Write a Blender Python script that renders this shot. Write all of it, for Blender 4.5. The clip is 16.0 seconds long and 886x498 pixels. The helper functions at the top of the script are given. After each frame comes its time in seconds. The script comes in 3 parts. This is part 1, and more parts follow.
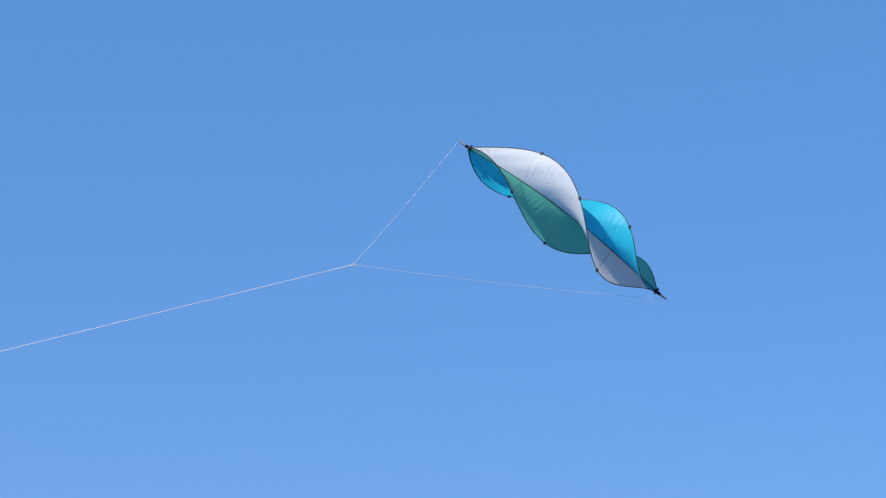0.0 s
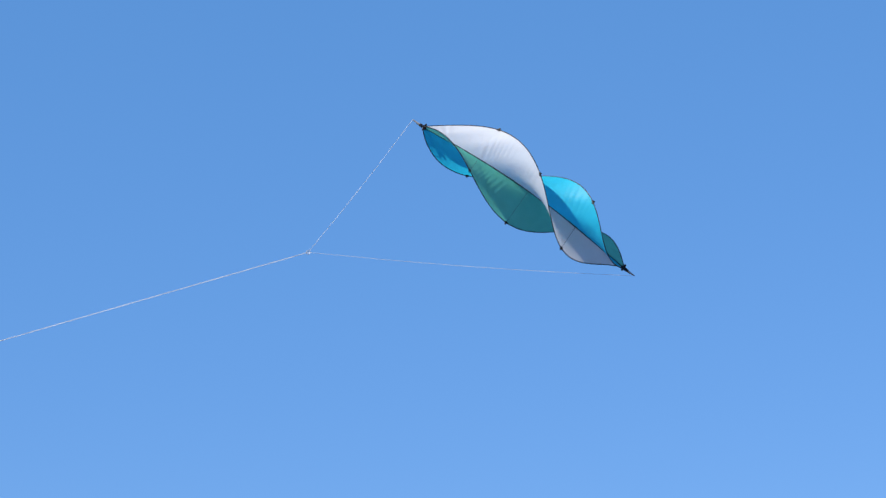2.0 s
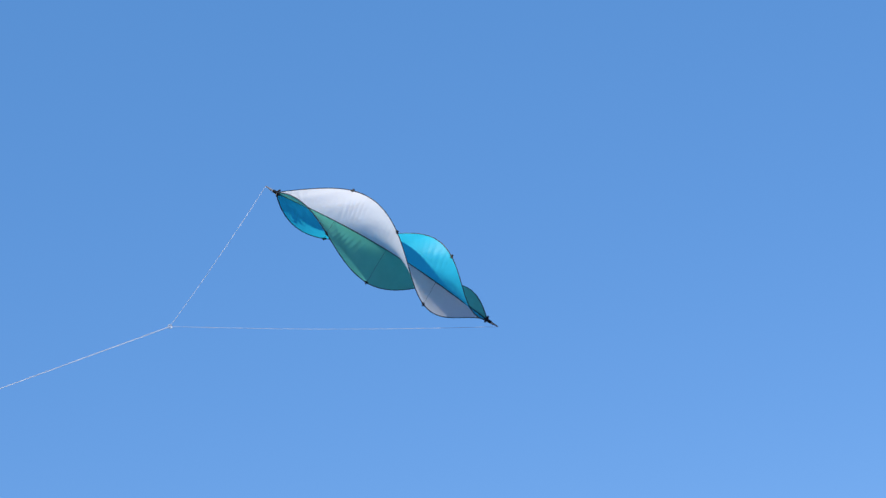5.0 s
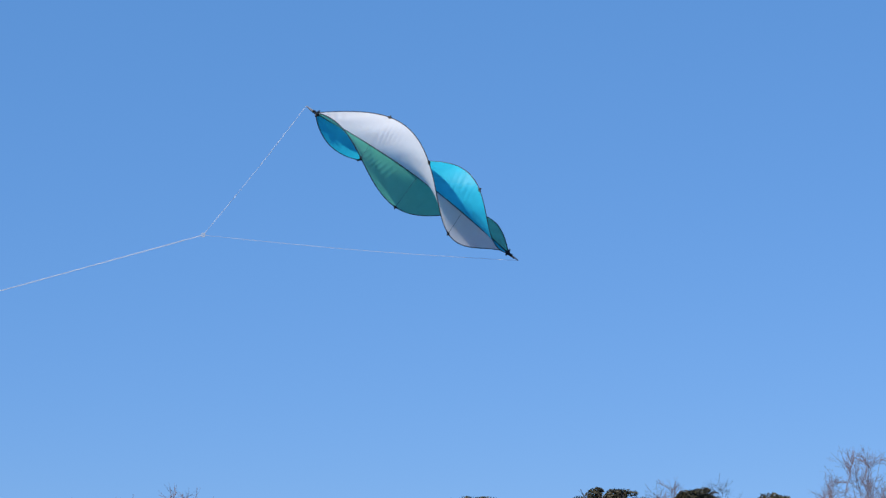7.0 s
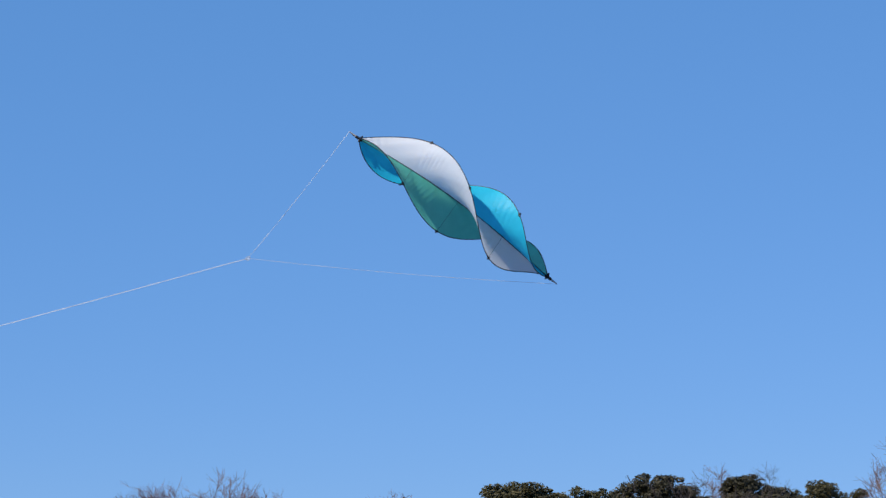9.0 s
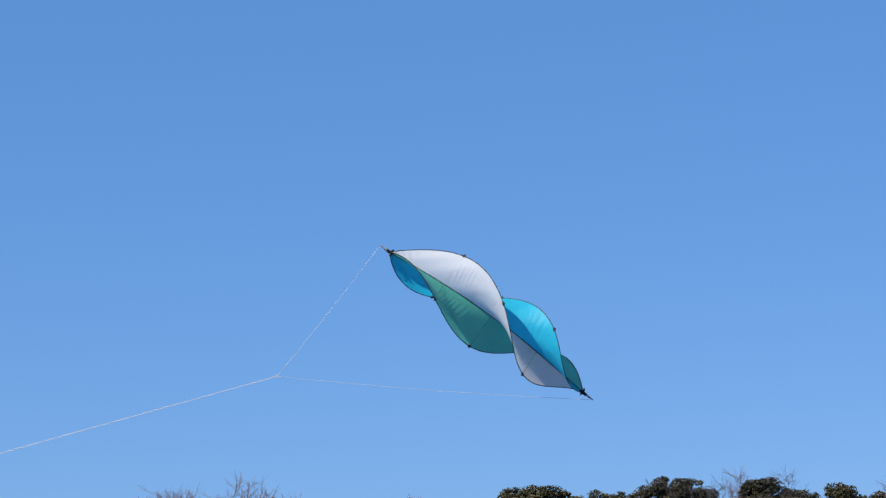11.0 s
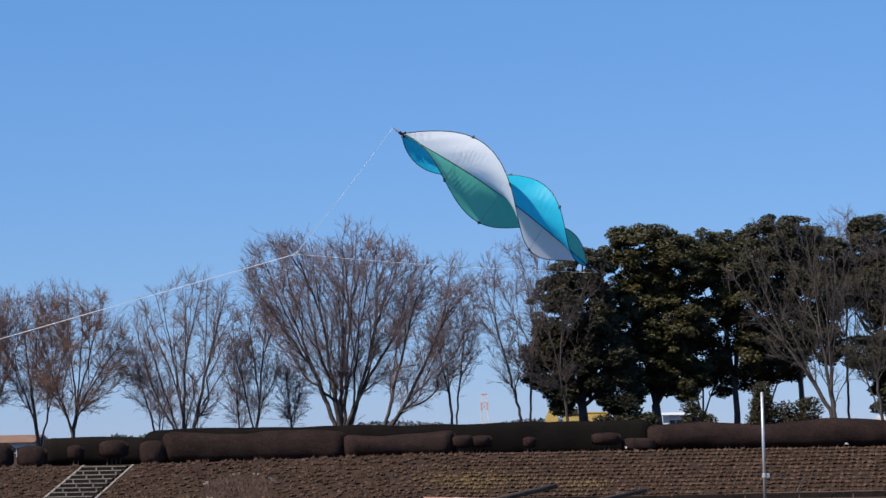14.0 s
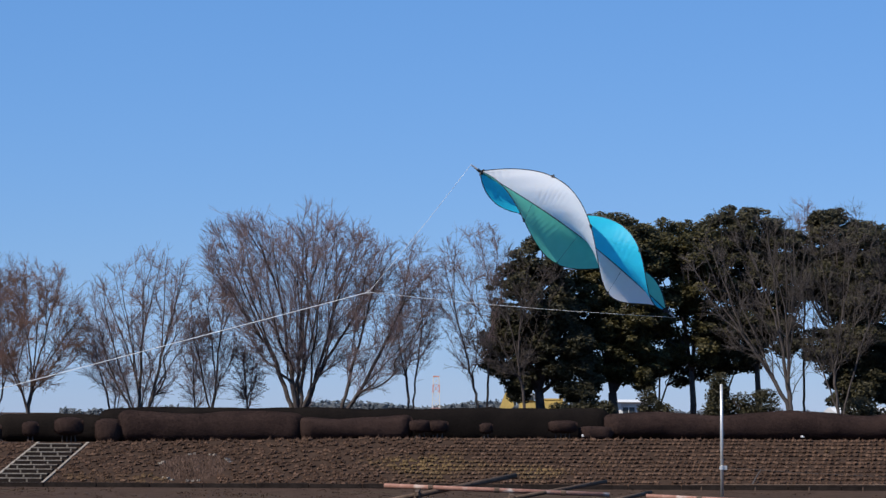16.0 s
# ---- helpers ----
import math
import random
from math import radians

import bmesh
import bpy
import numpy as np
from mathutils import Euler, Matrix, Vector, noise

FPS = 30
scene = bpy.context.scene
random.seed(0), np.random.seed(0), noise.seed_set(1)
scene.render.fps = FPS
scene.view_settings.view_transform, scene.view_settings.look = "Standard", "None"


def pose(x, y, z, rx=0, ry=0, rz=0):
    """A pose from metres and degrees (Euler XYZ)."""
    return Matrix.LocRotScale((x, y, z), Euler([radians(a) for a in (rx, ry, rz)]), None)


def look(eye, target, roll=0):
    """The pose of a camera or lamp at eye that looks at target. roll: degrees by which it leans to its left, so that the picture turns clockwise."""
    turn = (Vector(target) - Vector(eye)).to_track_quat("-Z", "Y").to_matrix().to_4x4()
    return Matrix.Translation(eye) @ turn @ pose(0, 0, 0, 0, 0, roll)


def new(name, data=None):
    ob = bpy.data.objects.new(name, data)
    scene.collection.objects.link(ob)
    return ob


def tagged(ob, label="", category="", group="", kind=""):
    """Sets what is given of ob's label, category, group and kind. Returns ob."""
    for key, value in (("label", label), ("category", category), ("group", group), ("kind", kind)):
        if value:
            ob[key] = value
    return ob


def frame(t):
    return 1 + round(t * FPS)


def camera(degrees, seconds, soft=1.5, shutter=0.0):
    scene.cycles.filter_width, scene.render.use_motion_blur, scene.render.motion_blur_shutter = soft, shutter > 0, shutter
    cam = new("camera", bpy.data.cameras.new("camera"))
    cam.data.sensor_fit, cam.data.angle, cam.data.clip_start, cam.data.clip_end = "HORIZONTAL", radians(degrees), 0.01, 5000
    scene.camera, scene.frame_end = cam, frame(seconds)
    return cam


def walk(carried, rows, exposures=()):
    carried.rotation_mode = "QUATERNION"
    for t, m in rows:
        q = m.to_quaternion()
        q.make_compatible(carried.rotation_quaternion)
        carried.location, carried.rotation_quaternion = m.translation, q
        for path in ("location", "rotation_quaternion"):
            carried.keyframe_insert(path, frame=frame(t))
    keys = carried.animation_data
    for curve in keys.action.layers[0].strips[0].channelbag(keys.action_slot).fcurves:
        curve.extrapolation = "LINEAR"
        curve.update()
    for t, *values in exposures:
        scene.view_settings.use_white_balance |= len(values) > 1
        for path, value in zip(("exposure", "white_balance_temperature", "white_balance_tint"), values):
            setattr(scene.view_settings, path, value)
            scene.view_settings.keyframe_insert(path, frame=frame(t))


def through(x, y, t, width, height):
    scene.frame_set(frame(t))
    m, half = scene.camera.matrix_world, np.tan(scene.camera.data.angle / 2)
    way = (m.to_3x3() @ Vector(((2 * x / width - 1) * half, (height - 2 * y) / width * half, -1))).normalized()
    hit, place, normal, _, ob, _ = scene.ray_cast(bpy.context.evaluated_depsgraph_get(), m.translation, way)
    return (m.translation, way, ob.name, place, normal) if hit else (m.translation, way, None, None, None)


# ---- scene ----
# ---------- camera ----------
cam = camera(20, 16.0, soft=1.4)
# seconds, eye, heading, climb and lean in degrees
PATH = [
    (0.0, (-0.308, 0.144, 1.300), -0.730, 14.208, 0.89),
    (0.5, (-0.308, 0.145, 1.300), 3.798, 16.309, -1.02),
    (1.0, (-0.308, -0.065, 1.300), 1.123, 14.379, 2.53),
    (1.5, (-0.308, -0.009, 1.300), -0.215, 13.131, 0.20),
    (2.0, (-0.308, 0.456, 1.300), 0.229, 14.369, -1.63),
    (2.5, (-0.308, 0.381, 1.300), -0.011, 14.212, -0.52),
    (3.0, (-0.308, 0.511, 1.300), 0.707, 13.824, -5.31),
    (3.5, (-0.308, 0.412, 1.300), 1.739, 13.941, -7.12),
    (4.0, (-0.308, 0.423, 1.300), 2.890, 14.857, -7.85),
    (4.5, (-0.308, 0.490, 1.300), 3.459, 15.844, -7.44),
    (7.0, (-0.308, 0.093, 1.662), 2.745, 10.839, -1.30),
    (7.5, (-0.315, 0.076, 1.747), 3.405, 10.801, -1.03),
    (8.0, (-0.306, 0.046, 1.782), 3.737, 10.503, -0.97),
    (8.5, (-0.281, -0.084, 1.738), 1.975, 10.474, -0.76),
    (11.0, (-0.330, 0.035, 2.186), 1.228, 10.342, -0.91),
    (11.5, (-0.295, 0.014, 2.285), 1.738, 10.622, -0.85),
    (12.0, (-0.247, 0.038, 2.398), 2.252, 8.611, -1.09),
    (12.5, (-0.194, -0.004, 2.471), 0.821, 6.048, -0.74),
    (13.0, (-0.104, -0.200, 2.505), -0.668, 5.568, -0.62),
    (13.5, (-0.030, -0.155, 2.600), -1.761, 5.299, -1.01),
    (14.0, (0.021, -0.412, 2.622), -1.499, 4.209, -0.98),
    (14.5, (0.004, -0.766, 2.617), -0.010, 3.657, -0.75),
    (15.0, (-0.111, -0.748, 2.687), 0.280, 3.571, -0.65),
    (15.5, (-0.261, -0.512, 2.787), 0.565, 4.252, -0.40),
    (16.0, (-0.398, -0.238, 2.838), -0.378, 3.738, 0.26),
]


def aim(eye, heading, climb, lean):
    h, c = radians(heading), radians(climb)
    way = Vector((math.sin(h) * math.cos(c), math.cos(h) * math.cos(c), math.sin(c)))
    return look(eye, Vector(eye) + 13 * way, lean)


walk(cam, [(t, aim(eye, h, c, lean)) for t, eye, h, c, lean in PATH], [(0.0, 0.06), (1.5, 0.10), (4.5, 0.07), (7.0, -0.02), (11.0, -0.06), (13.0, -0.06), (16.0, -0.08)])

# ---------- light ----------
SUN_EL, SUN_AZ = 46.0, -128.0         # winter sun over the shoulder
world = bpy.data.worlds.new("sky")
scene.world = world
world.use_nodes = True
wt = world.node_tree
sky = wt.nodes.new("ShaderNodeTexSky")
sky.sky_type, sky.sun_disc = "NISHITA", False
sky.sun_elevation, sky.sun_rotation = radians(SUN_EL), radians(SUN_AZ)
sky.air_density, sky.dust_density, sky.ozone_density, sky.altitude = 1.0, 0.0, 6.0, 0
tint = wt.nodes.new("ShaderNodeMix")
tint.data_type, tint.blend_type = "RGBA", "MULTIPLY"
tint.inputs[0].default_value = 1.0
tint.inputs[7].default_value = (0.318, 0.325, 0.425, 1)
veil = wt.nodes.new("ShaderNodeMix")
veil.data_type, veil.blend_type = "RGBA", "ADD"
veil.inputs[0].default_value = 1.0
veil.inputs[7].default_value = (0.31, 1.14, 2.50, 1)
wt.links.new(sky.outputs[0], tint.inputs[6])
wt.links.new(tint.outputs[2], veil.inputs[6])
wt.links.new(veil.outputs[2], wt.nodes["Background"].inputs[0])
wt.nodes["Background"].inputs[1].default_value = 0.153
sun = new("sun", bpy.data.lights.new("sun", "SUN"))
sun.data.energy, sun.data.angle, sun.data.color = 6.0, radians(0.5), (1.0, 0.92, 0.80)
az, el = radians(SUN_AZ), radians(SUN_EL)
sun.matrix_world = look((0, 0, 0), (-math.sin(az) * math.cos(el), -math.cos(az) * math.cos(el), -math.sin(el)))


# ---------- materials ----------
def mat(name, dark, light, scale=4.0, rough=0.85, bump=0.3, fine=6.0, metal=0.0, through=0.0, island=0.0, spec=0.3, stain=None):
    """Two scales of noise between two colours, with relief; through: share of light let through (cloth, leaves)."""
    m = bpy.data.materials.new(name)
    m.use_nodes = True
    n, l = m.node_tree.nodes, m.node_tree.links
    b = n["Principled BSDF"]
    co = n.new("ShaderNodeTexCoord")
    big, small = n.new("ShaderNodeTexNoise"), n.new("ShaderNodeTexNoise")
    big.inputs["Scale"].default_value, small.inputs["Scale"].default_value = scale, scale * fine
    big.inputs["Detail"].default_value = small.inputs["Detail"].default_value = 4
    for t in (big, small):
        l.new(co.outputs["Object"], t.inputs["Vector"])
    mix = n.new("ShaderNodeMix")
    mix.data_type = "FLOAT"
    mix.inputs[0].default_value = 0.45
    l.new(big.outputs["Fac"], mix.inputs[2])
    l.new(small.outputs["Fac"], mix.inputs[3])
    last = mix.outputs[0]
    if island:
        geo, mm = n.new("ShaderNodeNewGeometry"), n.new("ShaderNodeMix")
        mm.data_type = "FLOAT"
        mm.inputs[0].default_value = island
        l.new(last, mm.inputs[2])
        l.new(geo.outputs["Random Per Island"], mm.inputs[3])
        last = mm.outputs[0]
    ramp = n.new("ShaderNodeValToRGB")
    ramp.color_ramp.elements[0].position, ramp.color_ramp.elements[1].position = 0.3, 0.7
    ramp.color_ramp.elements[0].color, ramp.color_ramp.elements[1].color = (*dark, 1), (*light, 1)
    l.new(last, ramp.inputs[0])
    colour = ramp.outputs[0]
    if stain:
        patch, pr, cm = n.new("ShaderNodeTexNoise"), n.new("ShaderNodeValToRGB"), n.new("ShaderNodeMix")
        patch.inputs["Scale"].default_value, patch.inputs["Detail"].default_value = stain[1], 3
        l.new(co.outputs["Object"], patch.inputs["Vector"])
        pr.color_ramp.elements[0].position, pr.color_ramp.elements[1].position = stain[2], stain[2] + 0.12
        l.new(patch.outputs["Fac"], pr.inputs[0])
        cm.data_type = "RGBA"
        l.new(pr.outputs[0], cm.inputs[0])
        l.new(colour, cm.inputs[6])
        cm.inputs[7].default_value = (*stain[0], 1)
        colour = cm.outputs[2]
    l.new(colour, b.inputs["Base Color"])
    b.inputs["Roughness"].default_value, b.inputs["Metallic"].default_value = rough, metal
    b.inputs["Specular IOR Level"].default_value = spec
    bp = n.new("ShaderNodeBump")
    bp.inputs["Strength"].default_value, bp.inputs["Distance"].default_value = bump, 0.05 / max(1, scale / 4)
    l.new(small.outputs["Fac"], bp.inputs["Height"])
    l.new(bp.outputs[0], b.inputs["Normal"])
    if through:
        tr, sh = n.new("ShaderNodeBsdfTranslucent"), n.new("ShaderNodeMixShader")
        l.new(colour, tr.inputs[0])
        sh.inputs[0].default_value = through
        l.new(b.outputs[0], sh.inputs[1])
        l.new(tr.outputs[0], sh.inputs[2])
        l.new(sh.outputs[0], n["Material Output"].inputs[0])
    return m


M = dict(
    field=mat("dry_field", (0.025, 0.016, 0.012), (0.085, 0.055, 0.041), 1.2, 0.95, 0.6, 9, spec=0.04, stain=((0.06, 0.043, 0.030), 0.25, 0.55)),
    cover=mat("dry_groundcover", (0.050, 0.030, 0.022), (0.112, 0.068, 0.048), 0.9, 0.95, 0.5, 8, island=0.35, spec=0.05, stain=((0.14, 0.092, 0.046), 0.16, 0.60)),
    bark=mat("grey_bark", (0.030, 0.024, 0.022), (0.10, 0.080, 0.074), 3, 0.9, 0.5),
    twig=mat("brown_twig", (0.120, 0.086, 0.088), (0.25, 0.182, 0.186), 2, 0.9, 0.2),
    redtwig=mat("reddish_twig", (0.13, 0.075, 0.058), (0.26, 0.155, 0.12), 2, 0.9, 0.2),
    palebark=mat("pale_bark", (0.038, 0.031, 0.029), (0.098, 0.082, 0.076), 3, 0.9, 0.4),
    leaf=mat("evergreen_leaf", (0.020, 0.020, 0.008), (0.092, 0.076, 0.025), 0.8, 0.55, 0.1, 10, through=0.22, island=0.4),
    leafdark=mat("dark_evergreen_leaf", (0.015, 0.0155, 0.009), (0.060, 0.051, 0.022), 0.8, 0.6, 0.1, 10, through=0.15, island=0.4),
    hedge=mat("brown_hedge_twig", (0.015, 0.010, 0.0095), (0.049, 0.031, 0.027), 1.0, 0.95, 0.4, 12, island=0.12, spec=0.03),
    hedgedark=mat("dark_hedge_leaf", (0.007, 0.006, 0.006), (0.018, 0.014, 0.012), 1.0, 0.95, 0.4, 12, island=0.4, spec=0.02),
    concrete=mat("weathered_concrete", (0.15, 0.125, 0.105), (0.34, 0.295, 0.25), 3, 0.9, 0.4, 9),
    # soil brown, darkened to carry the shade between the bank's shrubs
    soil=mat("shaded_gap_soil", (0.026, 0.017, 0.013), (0.066, 0.042, 0.031), 2.0, 0.95, 0.6, 8, spec=0.03),
    stalk=mat("dry_stalk", (0.062, 0.038, 0.030), (0.150, 0.098, 0.078), 1.2, 0.95, 0.3, 8, spec=0.05),
    kerb=mat("dark_kerb", (0.012, 0.009, 0.008), (0.034, 0.026, 0.023), 2, 0.95, 0.4, spec=0.05),
    steel=mat("galvanised_steel", (0.42, 0.42, 0.42), (0.62, 0.62, 0.62), 5, 0.45, 0.05, metal=0.6),
    rust=mat("rusty_painted_steel", (0.16, 0.065, 0.045), (0.33, 0.18, 0.14), 3, 0.7, 0.3, 6, stain=((0.48, 0.42, 0.38), 1.6, 0.60)),
    timber=mat("weathered_timber", (0.06, 0.04, 0.03), (0.15, 0.105, 0.08), 3, 0.9, 0.4, spec=0.08),
    yellow=mat("yellow_machine_paint", (0.42, 0.30, 0.09), (0.56, 0.42, 0.16), 2, 0.5, 0.05),
    black=mat("black_fitting", (0.010, 0.010, 0.012), (0.03, 0.03, 0.033), 20, 0.5, 0.1),
    rod=mat("dark_fibre_rod", (0.012, 0.018, 0.028), (0.035, 0.045, 0.06), 20, 0.4, 0.05),
    white=mat("white_wall", (0.5, 0.5, 0.5), (0.66, 0.66, 0.66), 1, 0.8, 0.1),
    roof=mat("brown_roof", (0.16, 0.085, 0.05), (0.28, 0.16, 0.10), 2, 0.8, 0.3),
    glass=mat("dark_window", (0.02, 0.025, 0.03), (0.05, 0.06, 0.07), 2, 0.1, 0.0, spec=0.5),
    towerred=mat("red_tower_paint", (0.5, 0.22, 0.17), (0.62, 0.3, 0.24), 1, 0.6, 0.05),
    far=mat("far_wood", (0.05, 0.06, 0.07), (0.13, 0.14, 0.15), 0.3, 1.0, 0.2, island=0.4),
    line=mat("white_kite_line", (0.85, 0.85, 0.85), (0.92, 0.92, 0.92), 10, 0.4, 0.0, through=0.6),
    litter=mat("white_litter", (0.7, 0.7, 0.7), (0.85, 0.85, 0.85), 10, 0.6, 0.1),
    sailwhite=mat("white_ripstop", (0.92, 0.93, 0.96), (0.95, 0.96, 0.98), 6, 0.55, 0.05, 5, through=0.5),
    sailblue=mat("turquoise_ripstop", (0.026, 0.564, 0.817), (0.035, 0.679, 0.932), 6, 0.5, 0.05, 5, through=0.5),
    sailgreen=mat("green_ripstop", (0.127, 0.587, 0.449), (0.173, 0.679, 0.529), 6, 0.5, 0.05, 5, through=0.5),
)


# ---------- mesh helpers ----------
class Shape:
    """Collects vertices and faces for one mesh."""

    def __init__(self):
        self.v, self.f = [], []

    def add(self, verts, faces):
        k = len(self.v)
        self.v.extend(verts)
        self.f.extend([tuple(i + k for i in f) for f in faces])

    def box(self, lo, hi, turn=0.0, bevel=0.0):
        bm = bmesh.new()
        bmesh.ops.create_cube(bm, size=1)
        for v in bm.verts:
            v.co = Vector([(lo[i] + hi[i]) / 2 + v.co[i] * (hi[i] - lo[i]) for i in range(3)])
        if bevel:
            bmesh.ops.bevel(bm, geom=bm.edges[:], offset=bevel, segments=2, affect="EDGES")
        c = Vector([(lo[i] + hi[i]) / 2 for i in range(3)])
        r = Matrix.Rotation(turn, 3, "Z")
        bm.verts.index_update()
        self.add([c + r @ (v.co - c) for v in bm.verts], [[v.index for v in f.verts] for f in bm.faces])
        bm.free()
        return self

    def tube(self, pts, radii, sides=6, cap=True):
        pts = [Vector(p) for p in pts]
        if not hasattr(radii, "__len__"):
            radii = [radii] * len(pts)
        verts, faces = [], []
        side = None
        for i, p in enumerate(pts):
            d = (pts[min(i + 1, len(pts) - 1)] - pts[max(i - 1, 0)]).normalized()
            if side is None:
                side = d.orthogonal().normalized()
            side = (side - d * side.dot(d)).normalized()
            up = d.cross(side)
            for k in range(sides):
                a = 2 * math.pi * k / sides
                verts.append(p + (side * math.cos(a) + up * math.sin(a)) * radii[i])
        for i in range(len(pts) - 1):
            for k in range(sides):
                a, b = i * sides + k, i * sides + (k + 1) % sides
                faces.append((a, b, b + sides, a + sides))
        if cap:
            faces.append(tuple(range(sides - 1, -1, -1)))
            faces.append(tuple(len(verts) - sides + k for k in range(sides)))
        self.add(verts, faces)
        return self

    def mesh(self, name, material, smooth=False):
        me = bpy.data.meshes.new(name)
        me.from_pydata([tuple(v) for v in self.v], [], self.f)
        me.materials.append(material)
        if smooth:
            me.polygons.foreach_set("use_smooth", [True] * len(me.polygons))
        me.update()
        return me


def part(name, shape, material, parent, label="", smooth=False):
    ob = new(name, shape.mesh(name, M[material], smooth))
    ob.parent = parent
    if label:
        ob["label"] = label
    return ob


def thing(name, label, category, at=(0, 0, 0), group="", kind=""):
    ob = new(name)
    ob.empty_display_size = 0.1
    ob.location = at
    return tagged(ob, label, category, group, kind)


def solo(name, shape, material, label, category, at=(0, 0, 0), group="", kind="", smooth=False):
    ob = new(name, shape.mesh(name, M[material], smooth))
    ob.location = at
    return tagged(ob, label, category, group, kind)


# ---------- ground ----------
FOOT, BROW, TOP = 95.0, 103.0, 1.79       # the bank's foot and brow, and its height


def ground_height(x, y):
    s = min(1.0, max(0.0, (y - FOOT) / (BROW - FOOT)))
    low = min(1.0, max(0.0, (-4.0 - x) / 13.0))
    return TOP * s * (1 - 0.14 * low)


def build_ground():
    ys = [-2500, -600, -150, -40, 0, 30, 50] + [56 + 2 * i for i in range(20)] + [FOOT, 97, 99, 101, BROW, 106, 110, 116, 125, 150, 220, 400, 900, 2600]
    ys = sorted(set(ys))
    xs = [-2500, -600, -150, -60] + [-30 + 1.5 * i for i in range(43)] + [60, 150, 600, 2500]
    s = Shape()
    for y in ys:
        for x in xs:
            bumpy = 0.05 * noise.noise(Vector((x * 0.3, y * 0.3, 0))) if abs(x) < 50 and 40 < y < 94 else 0.0
            s.v.append((x, y, ground_height(x, y) + bumpy))
    n = len(xs)
    for j in range(len(ys) - 1):
        for i in range(n - 1):
            s.f.append((j * n + i, j * n + i + 1, (j + 1) * n + i + 1, (j + 1) * n + i))
    solo("ground", s, "field", "dry brown winter field rising to a low bank", "ground", kind="structure", smooth=True)


build_ground()


def build_groundcover():
    """Low dry shrubs in staggered rows over the face of the bank."""
    rng = random.Random(5)
    s = Shape()
    rows = 13
    for j in range(rows):
        y = FOOT + 0.45 + j * (BROW - FOOT - 0.55) / (rows - 1)
        x = -22.0 + (0.12 * j) % 0.24
        while x < 26.0:
            x += 0.24
            if x - (y - FOOT) * 0.02 < STAIR_RIGHT + 0.2 + (y - FOOT) * STAIR_SKEW and x > STAIR_LEFT - 0.25 + (y - FOOT) * STAIR_SKEW:
                continue
            loose = min(1.0, max(0.15, (1.0 - x) / 6))
            px, py = x + rng.uniform(-0.12, 0.12) * loose, y + rng.uniform(-0.34, 0.34) * loose
            thin = noise.noise(Vector((px * 0.25, py * 0.25, 3.0)))
            if rng.random() < 0.02 + 0.18 * max(0, thin - 0.1):
                continue
            if math.hypot((px - BED[0]) / BED[2], (py - BED[1]) / BED[3]) < 1.0:
                continue
            z = ground_height(px, py) - 0.02
            h, w = rng.uniform(0.06, 0.10), rng.uniform(0.12, 0.145)
            ring = []
            for lvl, (rr, hh) in enumerate(((1.0, -0.03), (0.95, 0.5), (0.5, 1.0))):
                for k in range(6):
                    a = k * math.pi / 3 + lvl * 0.4
                    q = rr * rng.uniform(0.75, 1.2)
                    ring.append((px + w * q * math.cos(a), py + w * 2.35 * q * math.sin(a), z + h * hh * rng.uniform(0.8, 1.15)))
            faces = [(lvl * 6 + k, lvl * 6 + (k + 1) % 6, lvl * 6 + 6 + (k + 1) % 6, lvl * 6 + 6 + k) for lvl in range(2) for k in range(6)]
            faces.append(tuple(range(12, 18)))
            s.add(ring, faces)
            for _ in range(3 + int(5 * loose)):
                a, r = rng.uniform(0, 6.28), rng.uniform(0, w)
                bx, by = px + r * math.cos(a), py + 2.6 * r * math.sin(a)
                t = rng.uniform(0.02, 0.035)
                s.add([(bx - t, by, z + h * 0.6), (bx + t, by, z + h * 0.6), (bx + rng.uniform(-.05, .05), by + rng.uniform(-.05, .05), z + h * rng.uniform(1.2, 2.2))], [(0, 1, 2)])
    solo("groundcover", s, "cover", "dry brown low shrubs planted in rows over the bank", "groundcover", kind="stuff")


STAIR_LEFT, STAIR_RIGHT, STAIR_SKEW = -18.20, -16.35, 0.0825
# soil sheet coloured darker than the shrubs, painting shade into the gaps between them
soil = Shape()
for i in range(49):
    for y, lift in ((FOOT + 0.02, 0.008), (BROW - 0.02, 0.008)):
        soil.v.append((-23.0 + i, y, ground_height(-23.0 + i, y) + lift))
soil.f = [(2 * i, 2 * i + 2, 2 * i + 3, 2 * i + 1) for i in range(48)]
solo("bank_soil_shade", soil, "soil", "brown dry soil and litter under the planting on the bank, darkened for gap shade", "soil", kind="structure")
BED = (-10.74, 98.2, 1.45, 2.3)          # round bed set in the bank
build_groundcover()


